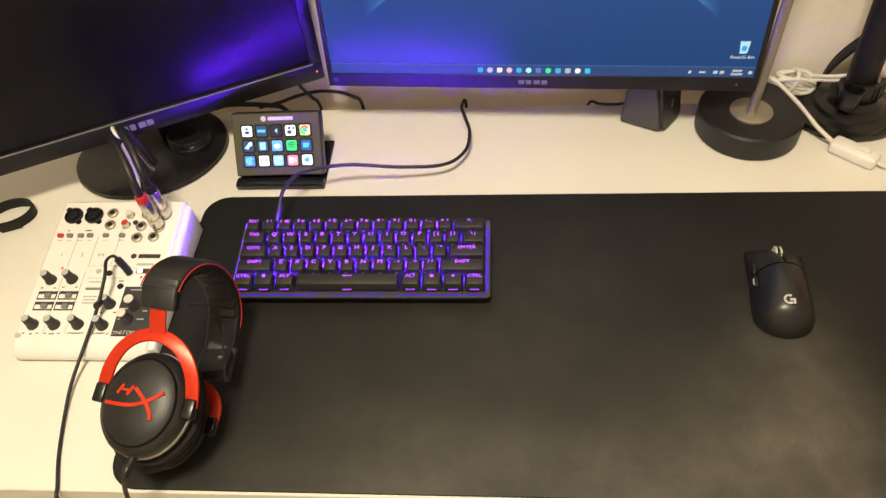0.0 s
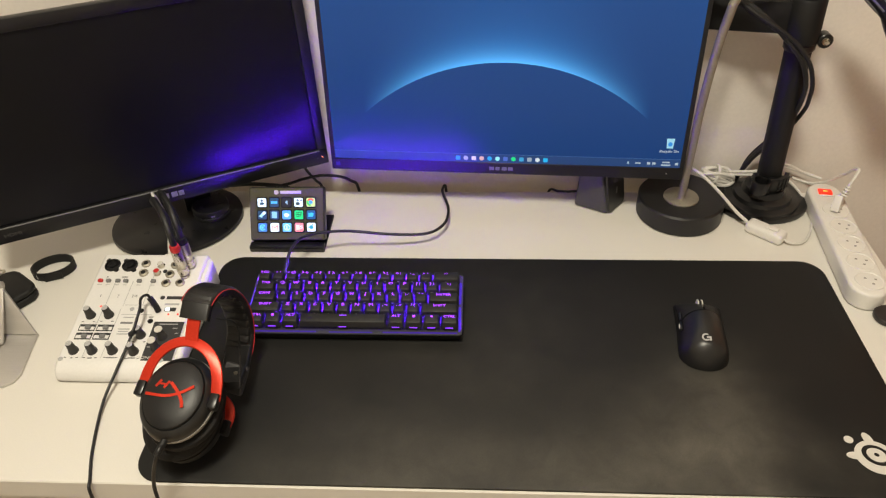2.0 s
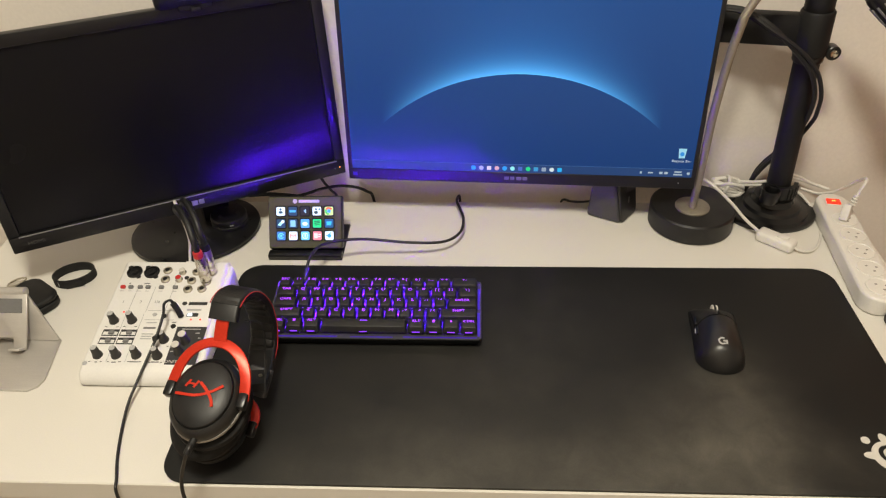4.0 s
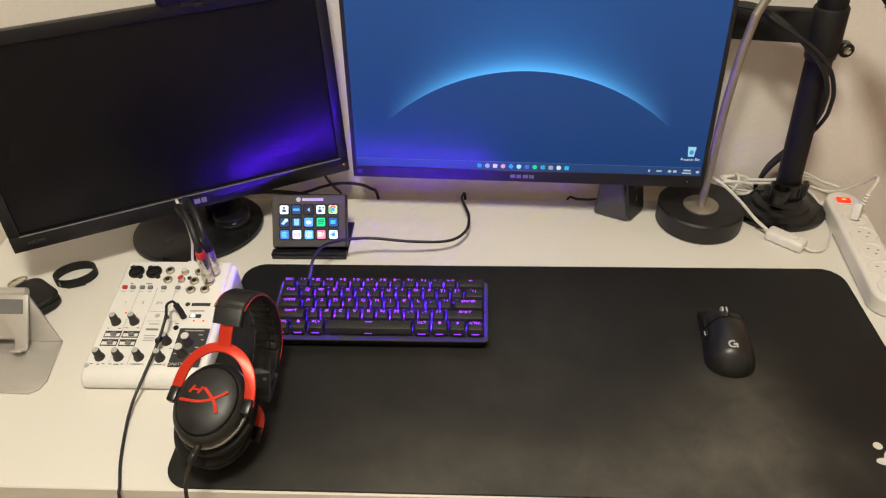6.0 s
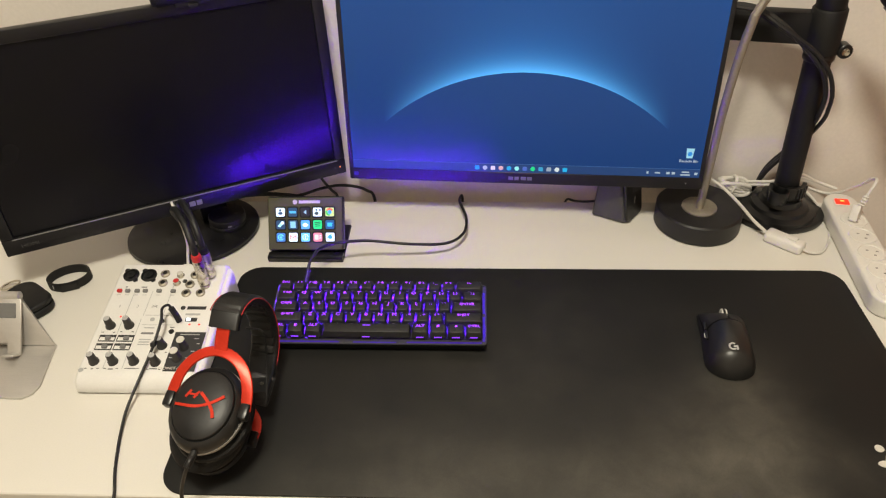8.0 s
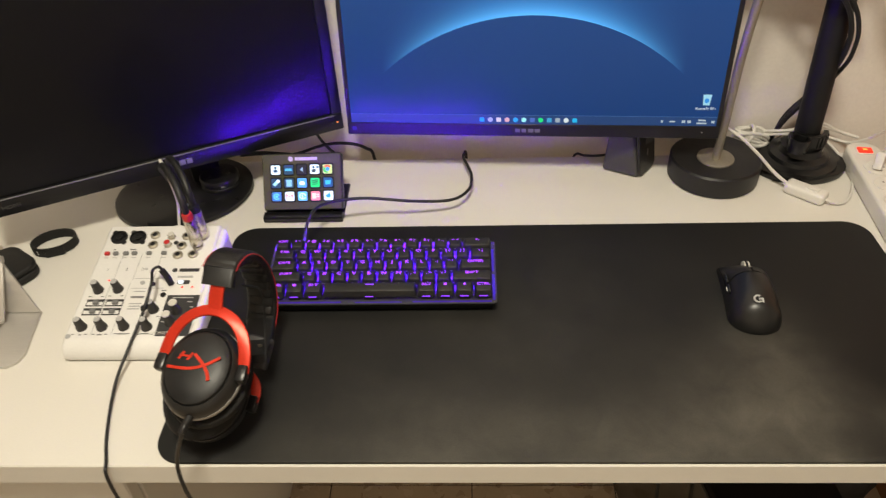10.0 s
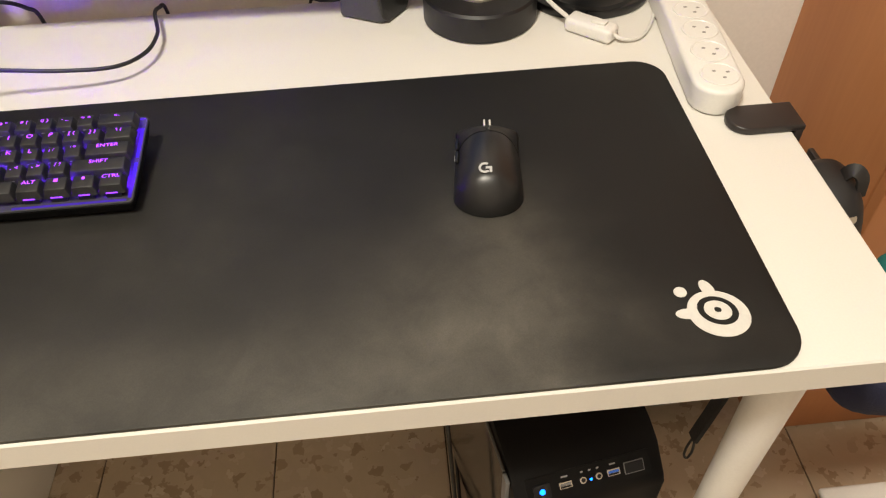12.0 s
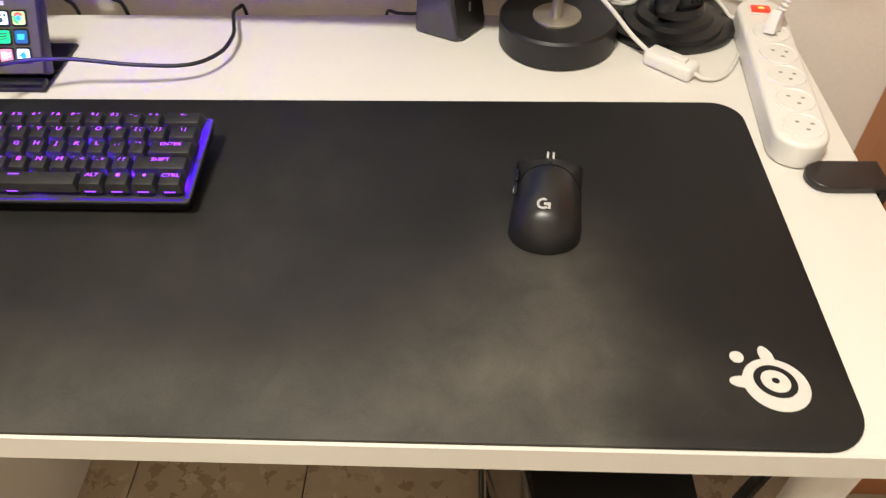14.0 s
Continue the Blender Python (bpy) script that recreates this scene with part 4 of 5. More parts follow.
for x in (0.020, 0.0455):
    s = same("combo_socket", xlr_me, mixer, mix_at(x, 0.168 + MY))
    same("socket_hub", hub_me, s, pose(0, 0, 0.0004))
    for ax, ay in ((-0.0082, 0.0085), (0.0082, -0.0085)):
        part("screw_lug", prism(oval(ax, ay, 0.0036, 0.0036, 14), 0, 0.0014), M_SATIN, s)
jack_me = mesh_of(lathe([(0.0064, 0), (0.0064, 0.0024), (0.0046, 0.0034), (0.0042, 0.0030)], 24), "jack_socket", M_BRASS)
hole_me = mesh_of(lathe([(0.0032, 0), (0.0032, 0.0006), (0.0018, 0.0007)], 18), "socket_hole", M_BLACK)
for x, y in ((0.0685, 0.173), (0.070, 0.156), (0.112, 0.171), (0.109, 0.154), (0.108, 0.138), (0.128, 0.139), (0.131, 0.152), (0.133, 0.170)):
    j = same("jack_socket", jack_me, mixer, mix_at(x, y + MY - 0.002))
    same("socket_hole", hole_me, j, pose(0, 0, 0.0030))
rca_me = mesh_of(lathe([(0.0052, 0), (0.0052, 0.001), (0.0042, 0.001), (0.0042, 0.0065), (0.0030, 0.0068), (0.0030, 0.004)], 20), "phono_socket", M_NICKEL)
for x, y, c in ((0.0915, 0.170, M_PRINT), (0.090, 0.156, M_REDPLASTIC)):
    j = same("phono_socket", rca_me, mixer, mix_at(x, y + MY - 0.002))
    part("socket_ring", lathe([(0.0038, 0), (0.0038, 0.0009), (0.0018, 0.0010)], 18), c, j, "", pose(0, 0, 0.0060))
part("socket_hole", prism(oval(0, 0, 0.0032, 0.0032, 14), 0, 0.0008), M_DKGREY, mixer, "", mix_at(0.100, 0.158 + MY))
for x, c in ((0.013, M_REDPLASTIC), (0.0245, M_GREY), (0.038, M_GREY), (0.0495, M_GREY), (0.069, M_GREY), (0.089, M_GREY)):
    part("push_button", rbox(-0.0033, 0.0033, -0.0024, 0.0024, 0, 0.0038, 0.0008, 2), c, mixer, "red push button" if c is M_REDPLASTIC else "grey push button", mix_at(x, 0.139 + MY))
    part("print_bar", plate(0.006, 0.0009, 0.0002), M_LTGREY, mixer, "", mix_at(x, 0.133 + MY))
for x, y in ((0.023, 0.0595), (0.0475, 0.0595), (0.023, 0.046), (0.0475, 0.046)):
    p = part("switch_field", plate(0.0225, 0.0108, 0.0003), M_DKGREY, mixer, "dark printed field", mix_at(x, y + MY))
    part("field_window", plate(0.020, 0.0052, 0.0003), M_MIXWHITE, p, "", pose(0, -0.0012, 0.0003))
    part("slide_switch", rbox(-0.0035, 0.0035, -0.0026, 0.0026, 0, 0.0035, 0.0007, 2), M_GREY, p, "", pose(0.002, -0.001, 0.0005))
part("monitor_field", plate(0.041, 0.062, 0.0003), M_DKGREY, mixer, "dark printed field", mix_at(0.1325, 0.040 + MY, 0.0002))
for x, y, w in ((0.1325, 0.0665, 0.026), (0.143, 0.060, 0.006), (0.147, 0.052, 0.004), (0.119, 0.043, 0.006), (0.117, 0.030, 0.005), (0.140, 0.030, 0.008), (0.143, 0.040, 0.005)):
    part("print_bar", plate(w, 0.0014, 0.0002), M_LTGREY, mixer, "", mix_at(x, y + MY, 0.0006))
lettering("MONITOR", 0.0065, M_PRINT, mixer, mix_at(0.122, 0.0135 + MY, 0.0008), "lettering", 0, 1.1)
for t, x in (("1", 0.022), ("2", 0.047), ("3/4", 0.070)):
    lettering(t, 0.0066, M_GREY, mixer, mix_at(x, 0.113 + MY, 0.0005))
part("logo_mark", prism(oval(0, 0, 0.0034, 0.0034, 18), 0, 0.0003), M_DKGREY, mixer, "", mix_at(0.1105, 0.111 + MY))
part("logo_bar", plate(0.026, 0.0052, 0.0003), M_DKGREY, mixer, "dark printed bar", mix_at(0.1295, 0.111 + MY))
part("model_bar", plate(0.020, 0.0030, 0.0003), M_LTGREY, mixer, "", mix_at(0.127, 0.100 + MY))
tog = part("toggle_window", plate(0.016, 0.0062, 0.0004, 0.0015), M_DKGREY, mixer, "", mix_at(0.127, 0.091 + MY))
part("toggle_light", plate(0.006, 0.0046, 0.0010, 0.001), M_WHITELED, tog, "small white light", pose(-0.0035, 0, 0.0002))
for x, y in ((0.127, 0.083), (0.140, 0.083), (0.029, 0.095)):
    part("led", prism(oval(0, 0, 0.0014, 0.0014, 10), 0, 0.0006), M_REDDOT, mixer, "tiny red light", mix_at(x, y + MY))
part("aux_socket", lathe([(0.0036, 0), (0.0036, 0.0012), (0.002, 0.0013)], 18), M_SATIN, mixer, "", mix_at(0.106, 0.071 + MY))
part("headset_socket", lathe([(0.0036, 0), (0.0036, 0.0012), (0.002, 0.0013)], 18), M_SATIN, mixer, "", mix_at(0.088, 0.088 + MY))
part("usb_slot", plate(0.017, 0.0030, 0.0004, 0.001), M_GREY, mixer, "", mix_at(0.074, 0.068 + MY))
for x, y, w in ((0.074, 0.077, 0.014), (0.074, 0.058, 0.016), (0.074, 0.054, 0.014), (0.074, 0.050, 0.015), (0.020, 0.012, 0.003), (0.044, 0.012, 0.006), (0.071, 0.013, 0.011), (0.099, 0.013, 0.010), (0.105, 0.078, 0.006), (0.020, 0.147, 0.003), (0.045, 0.147, 0.008)):
    part("print_bar", plate(w, 0.0017, 0.0002), M_LTGREY if w > 0.012 else M_GREY, mixer, "", mix_at(x, y + MY))
for x in (0.0335, 0.0585):
    part("print_line", plate(0.0006, 0.080, 0.0002), M_LTGREY, mixer, "", mix_at(x, 0.052 + MY))
    part("print_line", plate(0.0006, 0.045, 0.0002), M_LTGREY, mixer, "", mix_at(x + 0.001, 0.118 + MY))
part("print_line", plate(0.042, 0.0006, 0.0002), M_LTGREY, mixer, "", mix_at(0.083, 0.082 + MY))
part("print_line", plate(0.042, 0.0006, 0.0002), M_LTGREY, mixer, "", mix_at(0.083, 0.098 + MY))
part("print_line", plate(0.0006, 0.070, 0.0002), M_LTGREY, mixer, "", mix_at(0.0865, 0.133 + MY, 0.0004) @ pose(0, 0, 0.0002))
screw_me = mesh_of(lathe([(0.0032, 0), (0.0030, 0.0008), (0.0015, 0.0009)], 16), "screw", M_LTGREY)
for x, y in ((0.006, 0.010), (0.139, 0.010), (0.074, 0.091)):
    same("screw", screw_me, mixer, mix_at(x, y + MY))

# cables on the mixer
phono = thing("phono_cable", pose(0, 0, 0), "pair of black cables with silver plugs in the mixer", "cable")
for dx, dy, c in ((0.0, 0.0, M_REDPLASTIC), (0.004, 0.017, M_RUBBER)):
    a, b = Vector((-0.0215 + dx, 0.309 + dy, 0.796)), Vector((-0.0190 + dx, 0.302 + dy, 0.838))
    plug = part("plug", moved(lathe([(0.0056, 0), (0.0078, 0.001), (0.0078, 0.014), (0.0070, 0.015), (0.0074, 0.016), (0.0072, 0.046), (0.0060, 0.050)], 24), Matrix.Translation(a) @ (b - a).to_track_quat("Z", "Y").to_matrix().to_4x4()), M_NICKEL, phono, "silver plug")
    part("plug_ring", moved(lathe([(0.0068, 0.046), (0.0068, 0.055), (0.0054, 0.058)], 20), Matrix.Translation(a) @ (b - a).to_track_quat("Z", "Y").to_matrix().to_4x4()), c, phono, "red ring" if c is M_REDPLASTIC else "")
    e = a + (b - a).normalized() * 0.055
    part("cord", tube([e, e + Vector((-0.003, 0.004, 0.020)), e + Vector((-0.014, 0.022, 0.036)), e + Vector((-0.034, 0.050, 0.040)), e + Vector((-0.052, 0.078, 0.018)), e + Vector((-0.058, 0.105, -0.02)), e + Vector((-0.060, 0.125, -0.075))], 0.0046, 6, 10), M_CABLE, phono)
usb = thing("usb_cable", pose(0, 0, 0), "thin white cable plugged into the mixer's back", "cable")
part("cord", tube([(-0.066, 0.362, 0.775), (-0.066, 0.372, 0.790), (-0.064, 0.380, 0.815), (-0.070, 0.388, 0.850), (-0.080, 0.400, 0.868), (-0.086, 0.420, 0.840), (-0.086, 0.44, 0.775), (-0.085, 0.45, 0.756)], 0.0021, 6, 8), M_WCABLE, usb)
part("plug", rbox(-0.0725, -0.0595, 0.351, 0.367, 0.766, 0.783, 0.002, 2), M_WHITE, usb)
mic = thing("mixer_cable", pose(0, 0, 0), "thin black cable from the mixer over the desk front", "cable")
jx = MX @ mix_at(0.112, 0.088 + MY)
j0 = jx.translation
part("plug", tube([j0, j0 + Vector((-0.003, 0.002, 0.010)), j0 + Vector((-0.008, 0.004, 0.021))], 0.0042, 4, 10), M_CABLE, mic)
part("cord", tube([j0 + Vector((-0.007, 0.004, 0.020)), j0 + Vector((-0.011, 0.004, 0.026)), j0 + Vector((-0.016, -0.004, 0.026)), (-0.051, 0.222, 0.804), (-0.056, 0.190, 0.786), (-0.067, 0.155, 0.764), (-0.073, 0.120, 0.750), (-0.069, 0.083, 0.7435), (-0.058, 0.040, 0.7425), (-0.047, 0.010, 0.7425), (-0.044, -0.002, 0.738), (-0.044, -0.004, 0.70), (-0.044, -0.002, 0.60), (-0.044, 0.0, 0.45)], 0.0019, 8, 8), M_CABLE, mic)
part("slider", rbox(-0.003, 0.003, -0.006, 0.006, -0.003, 0.003, 0.001, 2), M_BLACK, mic, "", pose(-0.0552, 0.195, 0.789, -30, 0, 10))

# ---- headset ----
HS = Matrix(((-0.0404, 0.9953, 0.0877, 0.0787), (-0.4004, -0.0966, 0.9113, 0.0535), (0.9155, 0.0016, 0.4024, 0.8188), (0, 0, 0, 1)))
HS = pose(-0.004, -0.002, 0) @ Matrix.Translation(HS.translation) @ Matrix.Rotation(radians(5), 4, Vector((-0.324, 0.602, -0.727))) @ HS.to_3x3().to_4x4()
headset = thing("headset", HS, "black headset with red forks lying on its side", "headset")


def cup(s, dy=0.0, dz=0.0):
    """One ear cup with its fork; s = 1 or -1 along the axis between the ears."""
    turn = Matrix(((0, 0, s, 0), (0, 1, 0, dy), (-s, 0, 0, dz), (0, 0, 0, 1)))
    body = part("ear_cup", moved(lathe([(0.034, 0.014), (0.043, 0.017), (0.0465, 0.024), (0.0475, 0.032), (0.0475, 0.038), (0.0445, 0.044), (0.040, 0.0465), (0.039, 0.0455)], 48, sx=0.96, sy=0.82), turn), M_MOUSE, headset)
    part("plate", moved(lathe([(0.0390, 0.0458), (0.0380, 0.0490), (0.034, 0.0512), (0.022, 0.0535), (0.008, 0.0543)], 48, sx=0.96, sy=0.82), turn), M_BLACK, body, "domed black outer plate")
    part("trim_ring", moved(lathe([(0.0484, 0.0262), (0.0488, 0.0270), (0.0488, 0.0298), (0.0484, 0.0306)], 48, sx=0.96, sy=0.82), turn), M_TRIM if s > 0 else M_BLACK, body, "grey trim ring" if s > 0 else "black trim ring")
    part("ear_pad", moved(lathe([(0.020, 0.0005), (0.030, 0.0002), (0.044, 0.001), (0.0505, 0.005), (0.0525, 0.0095), (0.0510, 0.0140), (0.046, 0.0170), (0.030, 0.0172)], 48, sx=0.96, sy=0.82), turn), M_PADLEATHER, body, "padded black leatherette cushion")
    arc = [Vector((s * (0.0375 + 0.017 * math.sin(math.pi * i / 24) ** 0.8), dy - 0.0415 * math.cos(math.pi * i / 24), dz + 0.004 + (0.0540 if s > 0 else 0.0380) * math.sin(math.pi * i / 24) ** 0.85)) for i in range(25)]
    part("fork", sweep(arc, rrect(-0.0060, 0.0060, -0.0017, 0.0017, 0.0012, 3), up=(s, 0, 0.15)), M_RED, headset, "red metal fork")
    if s > 0:
        part("fork_stem", sweep([Vector((s * 0.0540, dy, 0.059 + dz)), Vector((s * 0.0625, dy / 2, 0.072)), Vector((s * 0.0690, 0, 0.086))], rrect(-0.0075, 0.0075, -0.0016, 0.0016, 0.0012, 3), up=(s, 0, 0.15)), M_RED, headset, "red metal stem")
    for q in (-1, 1):
        part("pivot", moved(rbox(-0.006, 0.006, -0.005, 0.005, -0.009, 0.008, 0.002, 2), pose(s * 0.0385, dy + q * 0.0418, dz + 0.003)), M_SATIN, headset)
    part("slider", sweep([Vector((0.0655, 0, 0.080)) if s > 0 else Vector((-0.0370, 0.017, 0.042)), Vector((s * (0.0715 if s > 0 else 0.0630), 0 if s > 0 else 0.008, 0.094 if s > 0 else 0.076)), Vector((s * 0.0715, 0, 0.104))], rrect(-0.0165, 0.0165, -0.0052, 0.0052, 0.003, 3), up=(s, 0, 0.1)), M_BLACK, headset, "black plastic slider")
    part("screw", moved(lathe([(0.0028, 0), (0.0026, 0.001), (0.0014, 0.0008)], 14), pose(s * 0.0635, 0.004, 0.0900, 0, -s * 90, 0) if s > 0 else pose(-0.0405, 0.020, 0.060, 0, 58, 0)), M_NICKEL, headset)
    return body


cups = [cup(1), cup(-1, -0.010, -0.008)]
band = [Vector((0.0725 * math.cos(math.radians(a)), 0, 0.0930 + 0.0450 * math.sin(math.radians(a)))) for a in range(2, 179, 6)]
part("headband", sweep(band, [(b, a) for a, b in rrect(-0.0175, 0.0175, -0.0050, 0.0052, 0.0045, 4)], up=(0, 1, 0)), M_LEATHER, headset, "padded black leatherette headband")
puff_me = mesh_of(rbox(-0.0070, 0.0070, -0.0150, 0.0150, -0.004, 0.004, 0.0035, 3), "cushion_tuft", M_LEATHER)
for i in range(11):
    a = math.radians(28 + i * 12.4)
    same("cushion_tuft", puff_me, headset, pose(0.0672 * math.cos(a), 0, 0.0930 + 0.0400 * math.sin(a)) @ pose(0, 0, 0, 0, 90 - math.degrees(a), 0))
for q in (-1, 1):
    stitch = [Vector((p.x * 1.035, q * 0.0178, 0.0930 + (p.z - 0.0930) * 1.035)) for p in band]
    part("stitching", sweep(stitch, oval(0, 0, 0.0006, 0.0006, 6)), M_REDSTITCH, headset, "red stitching along the headband")
block_m = HS.inverted() @ pose(0.097, 0.127, 0.783, 42, 6, -14)
part("slider_housing", rbox(-0.0150, 0.0150, -0.0180, 0.0180, -0.005, 0.005, 0.0028, 3), M_SPEAKER, headset, "dark grey slider housing", block_m)
part("screw", lathe([(0.0030, 0.0050), (0.0028, 0.0060), (0.0014, 0.0058)], 14), M_RUBBER, headset, "", block_m @ pose(0.002, -0.003, 0))
part("wire", tube([(0.058, 0.020, 0.088), (0.030, 0.030, 0.096), (-0.010, 0.028, 0.080), (-0.030, 0.036, 0.040)], 0.0011, 8, 6), M_CABLE, headset)
part("emblem", moved(sweep(smooth_line([(0, -0.027, -0.006), (0, -0.005, -0.005), (0, 0.010, 0.001), (0, 0.022, 0.010)], 6), [(-0.0015, -0.0004), (0.0015, -0.0004), (0.0015, 0.0004), (-0.0015, 0.0004)], up=(1, 0, 0)), pose(0.0546, 0, 0.001)), M_RED, cups[0], "red curved mark")
part("emblem", moved(sweep(smooth_line([(0, -0.004, 0.010), (0, 0.006, 0.002), (0, 0.014, -0.007), (0, 0.017, -0.014)], 6), [(-0.0016, -0.0004), (0.0016, -0.0004), (0.0016, 0.0004), (-0.0016, 0.0004)], up=(1, 0, 0)), pose(0.0548, 0, 0.001)), M_RED, cups[0], "red curved mark")
for y in (-0.017, -0.008):
    part("emblem", moved(rbox(0, 0.0007, -0.0012, 0.0012, -0.0045, 0.0045), pose(0.0540, y, 0.008, -25)), M_RED, cups[0], "red bar mark")
part("emblem", moved(rbox(0, 0.0007, -0.0055, 0.0055, -0.0010, 0.0010), pose(0.0540, -0.012, 0.008)), M_RED, cups[0], "red bar mark")
hcable = [HS @ Vector(p) for p in ((0.036, 0.003, -0.046), (0.036, 0.001, -0.062))]
head_cable = thing("headset_cable", pose(0, 0, 0), "thin black headset cable hanging over the desk front", "cable")
part("cord", tube([*hcable, (0.045, -0.014, 0.775), (0.044, -0.018, 0.735), (0.044, -0.012, 0.66), (0.044, -0.01, 0.45)], 0.0021, 8, 8), M_CABLE, head_cable)
part("strain_relief", tube([HS @ Vector((0.036, 0.004, -0.040)), *hcable], 0.0038, 5, 10), M_RUBBER, head_cable)

# ---- tablet stand, puck and wrist band ----
stand = thing("tablet_stand", pose(-0.272, 0.145, Z), "silver aluminium tablet stand on the desk", "stand")
base_out = [(-0.060, 0.0), (0.052, -0.004), (0.063, 0.004), (0.0665, 0.018), (0.054, 0.092), (-0.054, 0.092), (-0.0665, 0.018), (-0.060, 0.0)][:-1]
part("base", prism(base_out, 0.0005, 0.0040, 0.0010, 2), M_ALU, stand)
up_pts = [(-0.054, 0.0), (0.054, 0.0), (0.014, 0.066), (0.008, 0.071), (-0.018, 0.071), (-0.024, 0.066)]
part("upright", moved(prism(up_pts, -0.002, 0.002, 0.0008, 2), pose(0, 0.090, 0.004, 64)), M_ALU, stand)
part("hinge", moved(lathe([(0.0055, -0.022), (0.0068, -0.021), (0.0068, 0.021), (0.0055, 0.022)], 24), pose(-0.009, 0.1205, 0.0660, 0, 90, 0)), M_ALU, stand)
cradle = [(-0.030, -0.074), (-0.012, -0.074), (-0.012, -0.060), (0.012, -0.060), (0.012, -0.074), (0.030, -0.074), (0.030, 0.0), (-0.030, 0.0)]
crad = part("cradle", moved(prism(cradle, -0.0018, 0.0018, 0.0007, 2), pose(-0.013, 0.1155, 0.066, 52)), M_ALU, stand)
part("rubber_pad", moved(rbox(-0.024, 0.024, -0.026, -0.006, 0.0018, 0.0030, 0.0006, 1), pose(-0.013, 0.1155, 0.066, 52)), M_RUBBERPAD, stand, "grey rubber pad")
for s in (-1, 1):
    part("lip", moved(rbox(s * 0.021 - 0.008, s * 0.021 + 0.008, -0.077, -0.0735, -0.002, 0.016, 0.001, 2), pose(-0.013, 0.1155, 0.066, 52)), M_ALU, stand)

puck = thing("earbuds_case", pose(-0.294, 0.315, Z, 0, 0, -35), "black silicone earbuds case with a metal ring", "earbuds case")
part("base_shell", prism(rrect(-0.036, 0.036, -0.027, 0.027, 0.019, 8), 0.0005, 0.0125, 0.004, 3), M_RUBBER, puck)
part("lid", prism(rrect(-0.036, 0.036, -0.027, 0.027, 0.019, 8), 0.0129, 0.0225, 0.006, 4), M_RUBBER, puck)
part("hinge_tab", rbox(-0.043, -0.033, -0.006, 0.006, 0.008, 0.016, 0.002, 2), M_RUBBER, puck)
ring_line = [(-0.056 + 0.016 * math.cos(i * math.pi / 8), 0.004 + 0.013 * math.sin(i * math.pi / 8), 0.012 + 0.006 * math.cos(i * math.pi / 8)) for i in range(17)]
part("ring", tube(ring_line, 0.0018, 4, 8), M_NICKEL, puck, "silver carrying ring")

wrist = thing("wristband", pose(-0.259, 0.374, Z), "black rubber fitness wristband standing in a loop", "wristband")
loop = [Vector((0.030 * math.cos(math.radians(a)), 0.022 * math.sin(math.radians(a)), 0.0)) for a in range(0, 361, 10)]
loop = [Matrix.Rotation(radians(24), 3, "Z") @ p for p in loop]
part("strap", sweep([p + Vector((0, 0, 0.0078)) for p in loop], [(-0.0011, -0.0070), (0.0011, -0.0070), (0.0011, 0.0070), (-0.0011, 0.0070)], up=(0, 0, 1)), M_RUBBER, wrist)
part("strap_end", moved(rbox(-0.012, 0.014, -0.0014, 0.0014, 0.001, 0.0135, 0.001, 2), pose(0.008, -0.0215, 0, 0, 0, 22)), M_RUBBER, wrist)
part("buckle", moved(rbox(-0.003, 0.003, -0.0008, 0.0008, 0.004, 0.012), pose(-0.012, -0.0225, 0, 0, 0, 12)), M_LTGREY, wrist, "small pale buckle")

# ---- gooseneck lamp ----
lamp = thing("desk_lamp", pose(0.720, 0.536, Z), "gooseneck desk lamp with round black foot, unlit", "lamp")
part("foot", lathe([(0.064, 0.0), (0.0680, 0.002), (0.0680, 0.032), (0.0655, 0.0350), (0.030, 0.0352)], 56), M_BLACK, lamp)
part("foot_disc", moved(lathe([(0.0275, 0), (0.0275, 0.0022), (0.026, 0.003), (0.010, 0.0032)], 40), pose(-0.003, -0.008, 0.0352)), M_BRASS, lamp, "brushed bronze disc")
neck = [(-0.004, -0.012, 0.037), (-0.004, -0.015, 0.13), (-0.004, -0.016, 0.205), (0.001, -0.016, 0.291), (0.009, -0.016, 0.352), (0.020, -0.016, 0.377), (0.034, -0.017, 0.393), (0.062, -0.020, 0.412), (0.108, -0.026, 0.424), (0.143, -0.034, 0.413), (0.161, -0.039, 0.395)]
part("neck", tube(neck[:5], 0.0062, 8, 16), M_BRASS, lamp, "bronze tube")
flex = tube(neck[4:], 0.0056, 8, 16)
line = smooth_line(neck[4:], 16)
for p, q in zip(line, line[1:]):
    own = lathe([(0.0054, -0.0010), (0.0062, 0), (0.0054, 0.0010)], 14)
    moved(own, Matrix.Translation(p) @ (q - p).to_track_quat("Z", "Y").to_matrix().to_4x4())
    join(flex, own)
part("flexible_neck", flex, M_BRASS, lamp, "ribbed bronze gooseneck")
tip, aim = Vector((0.160, -0.038, 0.396)), Vector((0.085, -0.030, -0.074)).normalized()
HM = Matrix.Translation(tip) @ aim.to_track_quat("Z", "Y").to_matrix().to_4x4()
shade = part("shade", lathe([(0.010, 0.0), (0.0165, 0.004), (0.0185, 0.010), (0.0205, 0.055), (0.025, 0.066), (0.038, 0.105), (0.0365, 0.105), (0.023, 0.068), (0.015, 0.06)], 40), M_SATIN, lamp, "black slotted shade", HM)
for i in range(12):
    part("slot", rbox(0.0185, 0.0207, -0.0012, 0.0012, 0.018, 0.046), M_GREY, shade, "", pose(0, 0, 0, 0, 0, i * 30))
